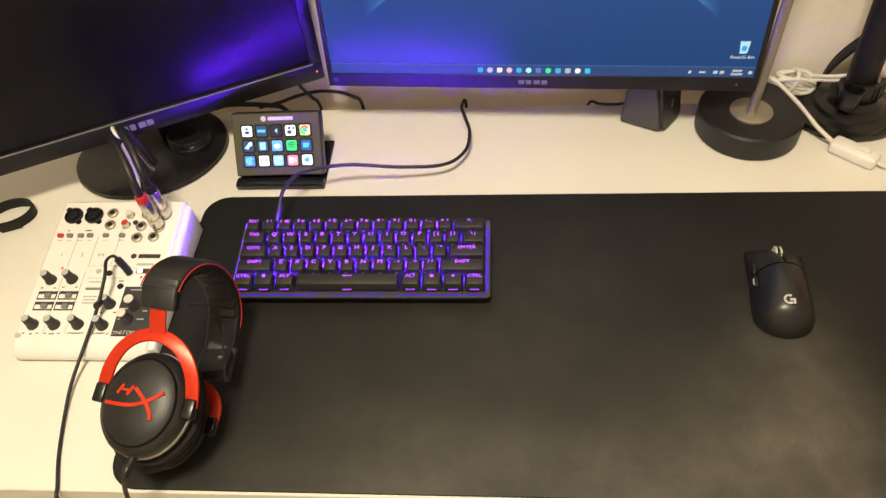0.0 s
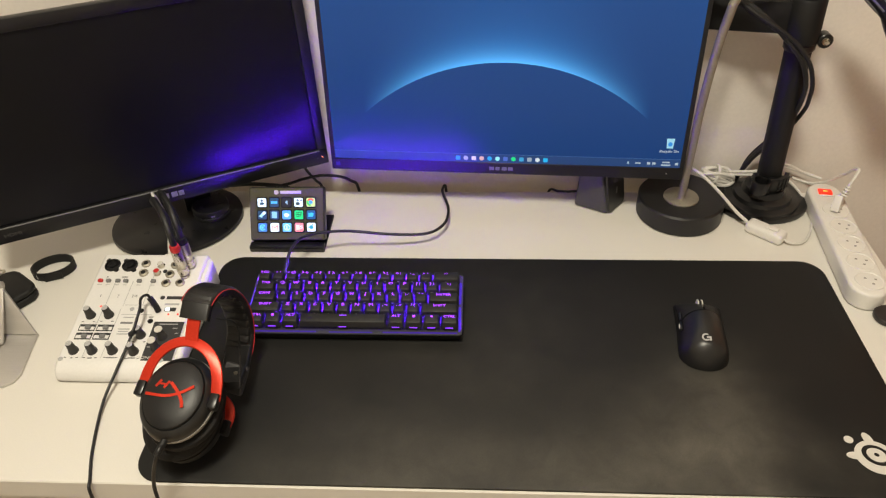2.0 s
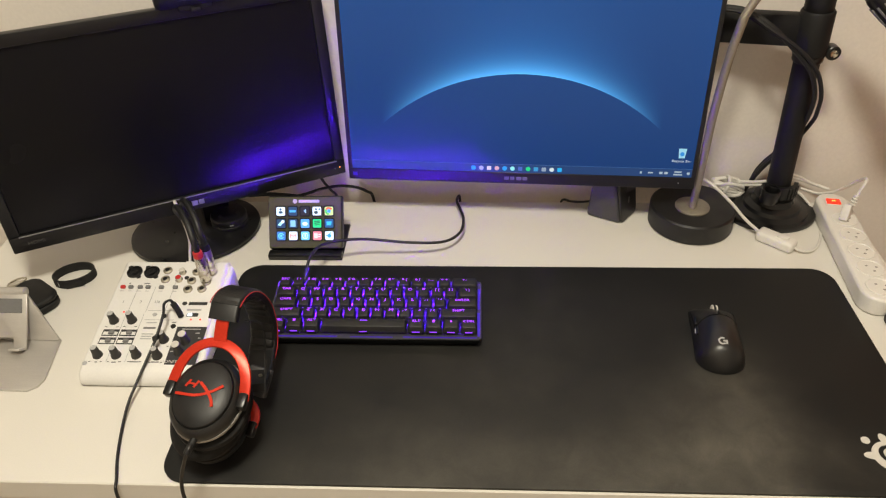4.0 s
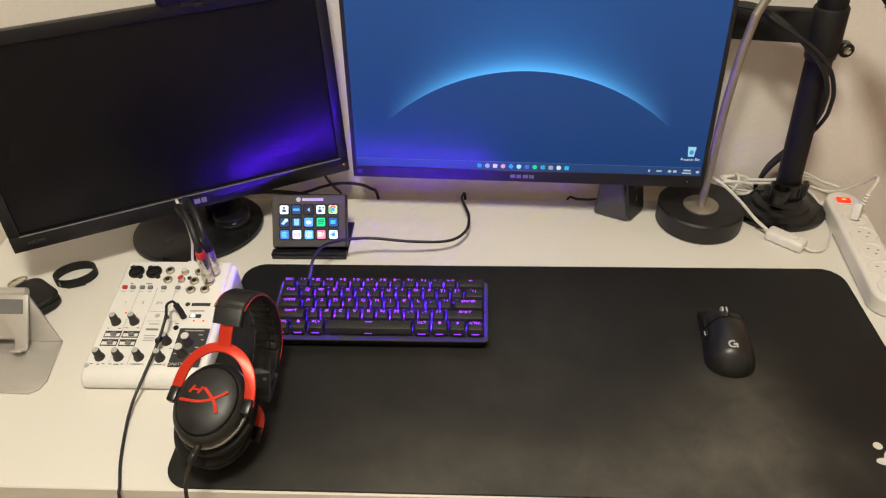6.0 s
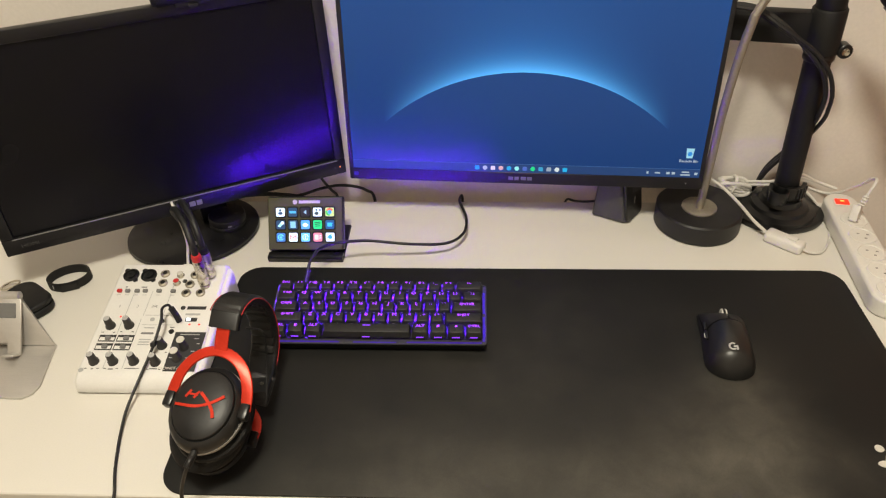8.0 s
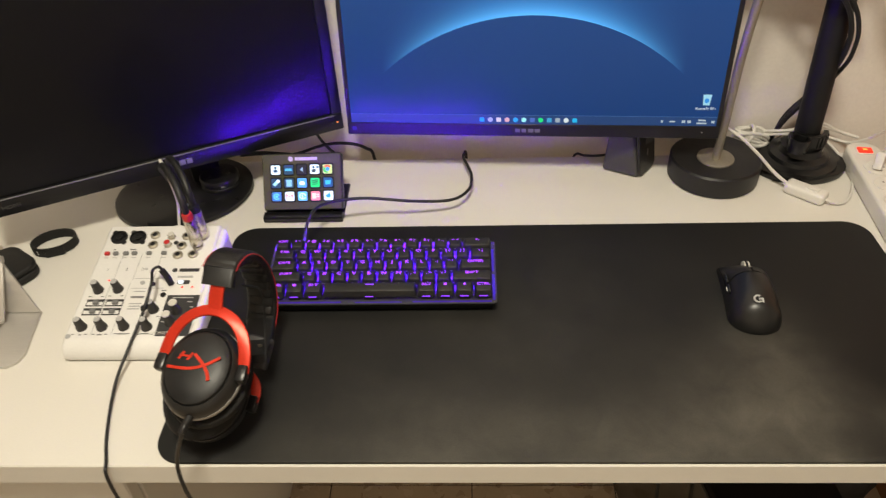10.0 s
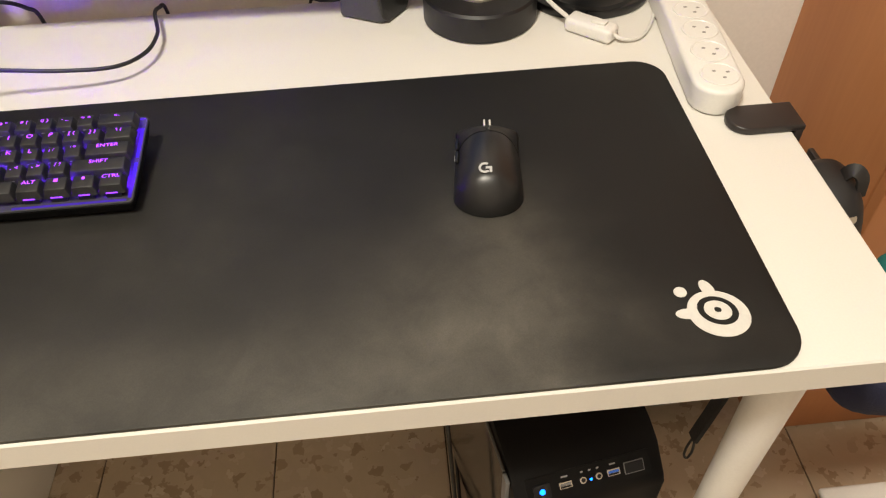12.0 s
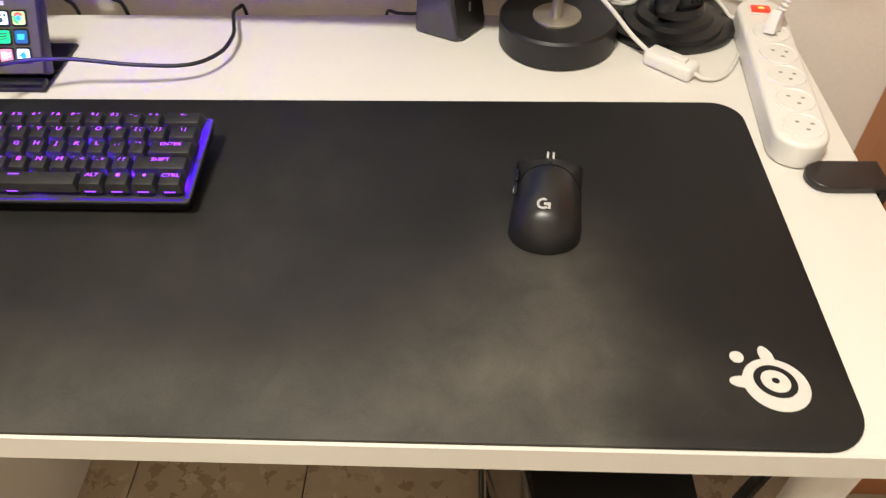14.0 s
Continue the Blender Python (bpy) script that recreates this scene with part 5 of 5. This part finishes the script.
part("cord", tube([(-0.020, 0.058, 0.060), (0.004, 0.036, 0.070), (0.030, 0.012, 0.064), (0.056, -0.010, 0.046), (0.080, -0.028, 0.024), (0.098, -0.042, 0.012)], 0.0026, 8, 8), M_WCABLE, lamp, "white cord")
sw = part("cord_switch", rbox(-0.030, 0.030, -0.0125, 0.0125, 0, 0.0175, 0.0055, 4), M_WHITE, lamp, "white inline switch", pose(0.121, -0.0625, 0.0005, 0, 0, -42))
part("rocker", rbox(0.000, 0.018, -0.0050, 0.0050, 0.0170, 0.0205, 0.001, 2), M_WHITE, sw)
part("cord", tube([(0.140, -0.079, 0.010), (0.152, -0.087, 0.006), (0.172, -0.082, 0.0035), (0.191, -0.059, 0.003), (0.2085, -0.018, 0.003), (0.2105, 0.017, 0.007), (0.199, 0.048, 0.018), (0.180, 0.056, 0.030), (0.150, 0.058, 0.038)], 0.0022, 8, 8), M_WCABLE, lamp, "white cord")

# ---- monitor arm ----
arm = thing("monitor_stand", pose(0.857, 0.560, Z), "black monitor arm on a stepped round foot", "monitor stand")
foot = prism(oval(0, 0, 0.074, 0.058, 40, 180, 360) + [(0.072, 0.030), (0.060, 0.052), (-0.060, 0.052), (-0.072, 0.030)], 0.0, 0.012, 0.003, 2)
part("foot", foot, M_SATIN, arm)
part("foot_step", lathe([(0.058, 0.012), (0.057, 0.017), (0.046, 0.020), (0.044, 0.026), (0.034, 0.030), (0.031, 0.040)], 48), M_SATIN, arm)
POLE = pose(0.004, 0.0, 0.03, 0, -3.0, 0)
part("pole", moved(lathe([(0.0185, 0), (0.0185, 0.272)], 36), POLE), M_ARM, arm)
clip = lathe([(0.0140, 0.046), (0.0145, 0.047), (0.0145, 0.067), (0.0140, 0.068), (0.0112, 0.068), (0.0108, 0.048)], 28)
part("cable_clip", moved(clip, pose(-0.020, -0.031, 0)), M_SATIN, arm, "round black cable clip")
band_out = oval(0.003, -0.001, 0.0285, 0.0285, 24, 200, 345) + oval(0.003, -0.001, 0.0215, 0.0215, 24, 200, 345)[::-1]
part("clip_band", prism(band_out, 0.047, 0.068, 0.0012, 2), M_SATIN, arm)
for i in range(4):
    a = radians(285 + i * 13)
    part("clip_rib", rbox(-0.0016, 0.0016, -0.0016, 0.0016, 0.0475, 0.0675, 0.0006, 1), M_SATIN, arm, "", pose(0.003 + 0.0290 * math.cos(a), -0.001 + 0.0290 * math.sin(a), 0, 0, 0, math.degrees(a)))
col = part("collar", moved(lathe([(0.0245, 0.004), (0.0255, 0.006), (0.0255, 0.020), (0.0245, 0.022)], 36), POLE), M_SATIN, arm)
part("joint", moved(lathe([(0.0200, 0.252), (0.0235, 0.256), (0.0235, 0.316), (0.0215, 0.319)], 36), POLE), M_ARM, arm)
part("joint_cap", moved(lathe([(0.0190, 0.318), (0.0200, 0.320), (0.0200, 0.338), (0.0185, 0.342)], 32), POLE), M_ARM, arm)
part("joint_neck", moved(lathe([(0.0205, 0.243), (0.0218, 0.245), (0.0218, 0.252), (0.0205, 0.254)], 32), POLE), M_SATIN, arm)
part("bolt_boss", moved(lathe([(0.0100, -0.008), (0.0105, -0.007), (0.0105, 0.007), (0.0095, 0.008)], 24), POLE @ pose(0.0285, -0.008, 0.258, 90)), M_SATIN, arm)
part("bolt", moved(lathe([(0.0055, 0.008), (0.0052, 0.010), (0.0028, 0.0085)], 18), POLE @ pose(0.0285, -0.008, 0.258, 90)), M_NICKEL, arm, "silver bolt")
part("beam", moved(rbox(-0.190, 0.004, -0.010, 0.010, 0.264, 0.311, 0.004, 2), POLE @ pose(0, 0, 0, 0, 2.4, 0) @ pose(0, 0, 0, 0, 0, -12)), M_ARM, arm, "flat black horizontal beam")
part("beam_end", moved(lathe([(0.013, 0.20), (0.014, 0.205), (0.014, 0.300), (0.013, 0.305)], 32), pose(-0.200, 0.053, 0.045)), M_BLACK, arm)
part("head_arm", rbox(-0.430, -0.200, 0.047, 0.060, 0.268, 0.300, 0.004, 2), M_BLACK, arm)
part("head_joint", rbox(-0.452, -0.405, 0.044, 0.0605, 0.262, 0.306, 0.004, 2), M_BLACK, arm)
arm_cab = thing("arm_cable", pose(0.858, 0.562, Z), "black cables looped along the monitor arm", "cable")
for k, (dx, dy) in enumerate(((0, 0), (0.008, -0.004), (0.002, 0.006))):
    part("cord", tube([(-0.190, 0.004 + dy, 0.352 - k * 0.002), (-0.125, -0.010 + dy, 0.353 - k * 0.003), (-0.085, -0.026 + dy, 0.335 - k * 0.004), (-0.044 + dx, -0.036 + dy, 0.300), (-0.016 + dx, -0.038 + dy, 0.270), (0.000 + dx, -0.034 + dy, 0.236), (0.005 + dx, -0.028 + dy, 0.208), (0.008 + dx, -0.016 + dy, 0.182),
                       (0.016, 0.020 + dy, 0.130), (-0.018, 0.032 + dy, 0.072), (-0.032, 0.036, 0.030), (-0.042, 0.050, -0.02)], 0.0031 if k else 0.0036, 7, 8), M_CABLE, arm_cab)

# ---- white cable bundle ----
coil = thing("cable_bundle", pose(0.792, 0.585, Z), "white cord wound into a bundle behind the lamp", "cable")
pts = [(0.030 * math.cos(t * 0.9) * (0.8 + 0.2 * math.sin(t * 0.37)), 0.010 + 0.010 * math.sin(t * 0.9 + 0.4 * math.sin(t)), 0.032 + 0.012 * math.sin(t * 0.83)) for t in range(0, 44)]
part("cord", tube(pts, 0.0030, 4, 8), M_WCABLE, coil)
tie = [(0.006 * math.sin(a) - 0.006, 0.012 + 0.014 * math.cos(a), 0.032 + 0.017 * math.sin(a)) for a in [i * 0.524 for i in range(26)]]
part("winding", tube(tie, 0.0030, 4, 8), M_WCABLE, coil)
for o in (0, 0.006):
    part("cord", tube([(0.020, 0.010, 0.036 + o), (0.045, -0.006, 0.046 + o), (0.070, 0.000, 0.046 + o), (0.110, 0.026, 0.040 + o), (0.150, 0.030, 0.026), (0.175, 0.018, 0.022)], 0.0026, 7, 8), M_WCABLE, coil)
part("foot_loop", tube([(-0.026, 0.012, 0.024), (-0.034, 0.016, 0.012), (-0.020, 0.020, 0.0035), (0.02, 0.022, 0.0032)], 0.0028, 6, 8), M_WCABLE, coil)

# ---- power strip ----
strip = thing("power_strip", pose(0.9318, 0.3030, Z, 0, 0, -5.0), "white five-way power strip with a lit red switch", "power strip")
SL, SW = 0.278, 0.0264
body_out = oval(0, SW, SW, SW, 20, 180, 360) + oval(0, SL - SW, SW, SW, 20, 0, 180)
part("body", prism(body_out, 0.0005, 0.030, 0.005, 4), M_WHITE, strip)
well_me = mesh_of(lathe([(0.0198, 0), (0.0194, 0.0011), (0.0180, 0.0012), (0.0172, 0.0004), (0.008, 0.0004)], 32), "socket", M_WHITE)
pin_me = mesh_of(prism(oval(0, 0, 0.0021, 0.0015, 12), 0, 0.0003), "pin_hole", M_PIN)
for i in range(5):
    s = same("socket", well_me, strip, pose(0.0025, 0.0310 + i * 0.0422, 0.0302))
    for x, y in ((-0.0050, 0.0050), (0.0085, 0.0030), (0.0030, -0.0065)):
        same("pin_hole", pin_me, s, pose(x, y, 0.0004))
rs = part("rocker_frame", rbox(-0.0125, 0.0125, -0.0090, 0.0090, 0, 0.0016, 0.0006, 1), M_WHITE, strip, "", pose(-0.002, 0.2470, 0.0300, 0, 0, -3))
part("rocker", rbox(-0.0105, 0.0105, -0.0070, 0.0070, 0.0010, 0.0040, 0.001, 2), M_REDLED, rs, "lit red rocker switch")
part("rocker_glow", rbox(-0.0030, 0.0030, -0.0016, 0.0016, 0.0040, 0.0044), M_ORANGELED, rs, "small orange glow in the switch")
plug = thing("power_plug", strip.matrix_basis @ pose(0.0025, 0.1998, 0.0312), "white mains plug with a ribbed sleeve in the strip", "plug")
wedge = [(-0.0135, 0.0), (0.0135, 0.0), (0.0125, 0.008), (0.0060, 0.024), (-0.0060, 0.024), (-0.0125, 0.008)]
part("body", moved(prism(wedge, -0.0062, 0.0062, 0.0018, 2), pose(0.001, 0.002, 0, 0, 0, 58) @ pose(0, 0, 0, 84, 0, 0) @ pose(0, 0, 0, 0, 0, -12)), M_WHITE, plug)
for i in range(4):
    part("sleeve_rib", moved(lathe([(0.0052 - i * 0.0004, -0.0014), (0.0060 - i * 0.0004, 0), (0.0052 - i * 0.0004, 0.0014)], 16), pose(0.0060 + i * 0.0013, 0.0052 + i * 0.0012, 0.0245 + i * 0.0042, -14, 16, 0)), M_WHITE, plug)
part("cord", tube([(0.0055, 0.005, 0.024), (0.0105, 0.009, 0.040), (0.0160, 0.013, 0.052), (0.0210, 0.020, 0.060), (0.0225, 0.034, 0.055), (0.0160, 0.054, 0.030), (0.002, 0.078, 0.000), (-0.014, 0.092, -0.012), (-0.040, 0.103, -0.010)], 0.0025, 7, 8), M_WCABLE, plug)

# ---- desktop speaker ----
speaker = thing("speaker", pose(0, 0, Z), "small dark grey wedge-shaped desktop speaker", "speaker")
A, B, C, D = Vector((0.550, 0.554, 0)), Vector((0.603, 0.5265, 0)), Vector((0.636, 0.569, 0)), Vector((0.583, 0.590, 0))
bm = bmesh.new()
lo = [bm.verts.new(p + Vector((0, 0, 0.001))) for p in (A, B, C, D)]
hi = [bm.verts.new(p) for p in (A + Vector((0.012, 0.012, 0.135)), B + Vector((-0.026, 0.020, 0.135)), C + Vector((-0.010, 0.000, 0.135)), D + Vector((0.002, 0.0, 0.135)))]
bm.faces.new(lo[::-1])
bm.faces.new(hi)
for i in range(4):
    bm.faces.new((lo[i], lo[(i + 1) % 4], hi[(i + 1) % 4], hi[i]))
bmesh.ops.recalc_face_normals(bm, faces=bm.faces)
bmesh.ops.bevel(bm, geom=list(bm.edges), offset=0.005, segments=3, profile=0.5, affect="EDGES")
part("cabinet", bm, M_SPEAKER, speaker)
gx = (C - B).normalized()
gup = (((hi_mid := (B + Vector((-0.026, 0.020, 0.135)) + C + Vector((-0.010, 0, 0.135))) / 2) - (B + C) / 2)).normalized()
gn = gx.cross(gup).normalized()
GM = Matrix.Translation((B + C) / 2 + gup * 0.062 + gn * 0.0006) @ Matrix((gx, gup, gn)).transposed().to_4x4()
part("grille", moved(prism(rrect(-0.0255, 0.0250, -0.060, 0.066, 0.010, 5), -0.002, 0.0028, 0.0014, 3), GM), M_BLACK, speaker, "black front baffle")
part("mark", moved(plate(0.0035, 0.011, 0.0005, 0.001), GM @ pose(0.0, -0.026, 0.0030, 0, 0, -12)), M_GREY, speaker, "small pale mark")
sp_cable = thing("speaker_cable", pose(0, 0, 0), "thin black speaker cable", "cable")
part("cord", tube([(0.572, 0.588, 0.748), (0.548, 0.590, 0.744), (0.528, 0.593, 0.743), (0.514, 0.600, 0.740), (0.508, 0.606, 0.70)], 0.0020, 6, 8), M_CABLE, sp_cable)

# ---- cables behind the monitors ----
for label, r, pts in (
        ("black cable curving behind the monitors", 0.0026, [(0.030, 0.590, 0.750), (0.062, 0.594, 0.756), (0.090, 0.598, 0.764), (0.120, 0.602, 0.768), (0.150, 0.602, 0.766), (0.170, 0.601, 0.758), (0.181, 0.603, 0.742), (0.184, 0.606, 0.66)]),
        ("black cable hanging between the monitors", 0.0024, [(0.078, 0.594, 0.850), (0.086, 0.597, 0.810), (0.096, 0.599, 0.780), (0.108, 0.602, 0.758), (0.117, 0.605, 0.738), (0.119, 0.607, 0.66)]),
        ("thick black monitor cable lying on the desk", 0.0036, [(-0.030, 0.568, 0.770), (0.000, 0.575, 0.768), (0.030, 0.584, 0.760), (0.048, 0.592, 0.752), (0.060, 0.600, 0.742), (0.066, 0.606, 0.72), (0.068, 0.607, 0.66)])):
    c = thing("monitor_cable", pose(0, 0, 0), label, "cable")
    part("cord", tube(pts, r, 8, 8), M_CABLE, c)

# ---- hanger, bag and strap ----
hanger = thing("desk_hanger", pose(0, -0.004, Z), "black metal hook clipped over the desk's side edge", "hook")
top_out = oval(0.953, 0.294, 0.0195, 0.0195, 16, 90, 270) + [(0.995, 0.2745), (1.006, 0.2745), (1.006, 0.3135), (0.995, 0.3135)]
part("top_plate", prism(top_out, 0.0004, 0.0085, 0.0022, 3), M_HOOK, hanger)
part("side_plate", rbox(0.9975, 1.006, 0.2745, 0.3135, -0.075, 0.0040, 0.0015, 2), M_HOOK, hanger)
part("hook", rbox(0.998, 1.052, 0.2760, 0.3120, -0.083, -0.0745, 0.002, 2), M_HOOK, hanger)
part("hook_end", rbox(1.0455, 1.052, 0.2760, 0.3120, -0.0750, -0.055, 0.002, 2), M_HOOK, hanger)

bag = thing("shoulder_bag", pose(1.031, 0.246, 0.531), "black bag with a navy pocket hanging beside the desk", "bag")


def soft(cx, cy, cz, rx, ry, rz, e=0.62, nu=20, nv=28, wob=0.0):
    bm = bmesh.new()
    rings = []
    for i in range(nu + 1):
        a = -math.pi / 2 + math.pi * i / nu
        ring = []
        for j in range(nv):
            b = 2 * math.pi * j / nv
            s = lambda v: math.copysign(abs(v) ** e, v)
            p = Vector((s(math.cos(a)) * s(math.cos(b)) * rx, s(math.cos(a)) * s(math.sin(b)) * ry, s(math.sin(a)) * rz))
            k = 1 + wob * noise.noise(p * 22)
            ring.append(bm.verts.new(Vector((cx, cy, cz)) + p * k))
        rings.append(ring)
    for a, b in zip(rings, rings[1:]):
        for j in range(nv):
            bm.faces.new((a[j], a[(j + 1) % nv], b[(j + 1) % nv], b[j]))
    bmesh.ops.remove_doubles(bm, verts=bm.verts, dist=1e-6)
    bmesh.ops.recalc_face_normals(bm, faces=bm.faces)
    return bm


part("body", soft(0.000, -0.010, 0.040, 0.044, 0.062, 0.142, 0.80, wob=0.045), M_BAG, bag)
part("pocket", soft(0.112, -0.121, -0.013, 0.100, 0.045, 0.046, 0.8, wob=0.05), M_NAVY, bag, "navy blue rounded pocket")
part("patch", soft(0.040, -0.097, 0.132, 0.020, 0.018, 0.014, 0.8), M_TEAL, bag, "teal fabric patch")
part("button", moved(lathe([(0.006, 0), (0.0055, 0.0015), (0.003, 0.002)], 20), pose(0.006, -0.050, 0.158, 42, 0, 0)), M_NICKEL, bag, "silver press stud")
part("loop", sweep(smooth_line([(0.006, -0.012, 0.166), (0.009, -0.014, 0.184), (0.015, -0.018, 0.190), (0.021, -0.024, 0.183), (0.022, -0.028, 0.164)], 6), [(-0.007, -0.0015), (0.007, -0.0015), (0.007, 0.0015), (-0.007, 0.0015)]), M_BAG, bag, "black leather carrying loop")

strap = thing("hanging_strap", pose(0, 0, 0), "black strap with a cord loop hanging under the desk", "strap")
part("webbing", sweep(smooth_line([(0.930, 0.105, 0.700), (0.918, 0.098, 0.62), (0.901, 0.090, 0.540), (0.889, 0.084, 0.494)], 6), [(-0.007, -0.0025), (0.007, -0.0025), (0.007, 0.0025), (-0.007, 0.0025)]), M_FABRIC, strap)
part("cord_loop", tube([(0.889, 0.084, 0.496), (0.885, 0.082, 0.482), (0.884, 0.080, 0.466), (0.888, 0.079, 0.460), (0.892, 0.081, 0.468), (0.892, 0.083, 0.483), (0.889, 0.084, 0.496)], 0.0014, 6, 6), M_FABRIC, strap)

floor_bag = thing("fabric_bag", pose(1.045, 0.470, 0.0), "black fabric bag slumped on the floor by the wall", "bag")
part("body", soft(0, 0, 0.072, 0.115, 0.095, 0.070, 0.8, wob=0.10), M_FABRIC, floor_bag)

# ---- computer under the desk ----
PC = pose(0.704, 0.058, 0.0, 0, 0, 9.5)
tower = thing("computer_tower", PC, "black computer tower with front ports under the desk", "computer")
pc_prof = [(0.0, 0.012), (0.0, 0.385), (0.006, 0.395), (0.034, 0.4230), (0.060, 0.434), (0.100, 0.440), (0.40, 0.440), (0.40, 0.012)]
part("case", prism(pc_prof, 0.0, 0.182, 0.007, 2, "x"), M_PC, tower)
part("side_panel", rbox(-0.0045, -0.0004, 0.045, 0.392, 0.025, 0.425, 0.001, 1), M_GLASS, tower, "shiny tinted side panel")
part("panel_edge", rbox(-0.0050, 0.0, 0.030, 0.044, 0.025, 0.422, 0.001, 1), M_GREY, tower, "grey panel edge")
for x in (0.02, 0.150):
    for y in (0.03, 0.37):
        part("rubber_foot", moved(lathe([(0.013, 0), (0.014, 0.001), (0.014, 0.0125)], 16), pose(x, y, 0)), M_RUBBER, tower)
FACE = lambda x, v, lift=0.0: pose(x + 0.008, 0.006 + v * math.cos(radians(45)), 0.395 + v * math.sin(radians(45)), 45) @ pose(0, 0, lift)
part("port_strip", plate(0.150, 0.030, 0.0008, 0.003), M_PC, tower, "", FACE(0.083, 0.0195, 0.0002))
pw = part("power_button", plate(0.020, 0.017, 0.0016, 0.002), M_GLOSS, tower, "", FACE(0.026, 0.017, 0.001))
part("power_light", lathe([(0.0034, 0.0016), (0.0030, 0.0024), (0.0012, 0.0025)], 18), M_BLUELED, pw, "glowing blue power light")
# the blue tongue has a faint glow added to its plastic colour
for x, c in ((0.054, M_GREY), (0.112, emit("blue_port_glow", (0.02, 0.08, 0.4), 0.25, base=(0.05, 0.15, 0.5)))):
    u = part("usb_port", plate(0.0150, 0.0075, 0.0012, 0.0006), M_NICKEL, tower, "", FACE(x, 0.018, 0.001))
    part("port_tongue", plate(0.0125, 0.0026, 0.0006), c, u, "", pose(0, 0.0008, 0.0012))
    part("port_hole", plate(0.0125, 0.0020, 0.0004), M_RUBBER, u, "", pose(0, -0.0020, 0.0012))
for x in (0.075, 0.094):
    u = part("audio_jack", lathe([(0.0040, 0), (0.0040, 0.0016), (0.0026, 0.0018), (0.0022, 0.0010)], 20), M_NICKEL, tower, "", FACE(x, 0.018, 0.001))
    part("jack_hole", prism(oval(0, 0, 0.0024, 0.0024, 14), 0.0018, 0.0022), M_RUBBER, u)
part("disk_light", prism(oval(0, 0, 0.0016, 0.0016, 12), 0, 0.0006), M_BLUELED, tower, "tiny blue light", FACE(0.0845, 0.0165, 0.001))
part("card_slot", plate(0.0240, 0.0140, 0.0008, 0.001), M_GREY, tower, "", FACE(0.137, 0.018, 0.001))
part("card_slot_cover", plate(0.0220, 0.0120, 0.0008, 0.001), M_RUBBER, tower, "", FACE(0.137, 0.018, 0.0014))
for x, w in ((0.054, 0.008), (0.075, 0.003), (0.0845, 0.003), (0.094, 0.003), (0.112, 0.007)):
    part("port_sign", plate(w, 0.0018, 0.0003), M_LTGREY, tower, "", FACE(x, 0.0275, 0.001))
box_w = thing("storage_box", pose(1.412, 0.072, 0), "low white plastic box on the floor", "box")
part("body", rbox(-0.20, 0.20, -0.10, 0.10, 0.001, 0.087, 0.006, 3), M_WHITE, box_w)
part("lid", rbox(-0.206, 0.206, -0.106, 0.106, 0.0875, 0.100, 0.004, 3), M_WHITE, box_w)
pc_cable = thing("floor_cable", pose(0, 0, 0), "black cable hanging down beside the computer", "cable")
part("cord", tube([(0.628, 0.30, 0.70), (0.634, 0.27, 0.50), (0.640, 0.235, 0.30), (0.645, 0.20, 0.10), (0.650, 0.19, 0.012), (0.654, 0.22, 0.006), (0.66, 0.45, 0.006)], 0.0030, 8, 8), M_CABLE, pc_cable)

# ---- tiled floor ----
floor = structure("floor", rbox(-2.0, 2.5, -1.9, 0.632, -0.06, -0.0035), M_GROUT, "terrazzo tile floor with thin dark joints")
PITCH = 0.3035
bm = rbox(-PITCH / 2 + 0.0011, PITCH / 2 - 0.0011, -PITCH / 2 + 0.0011, PITCH / 2 - 0.0011, -0.012, 0.0, 0.0008, 1)
tile_me = mesh_of(bm, "tile", M_TILE)
for i in range(-6, 8):
    for j in range(-6, 2):
        same("tile", tile_me, floor, pose(TILE_X + (i + 0.5) * PITCH, TILE_Y + (j + 0.5) * PITCH, 0))
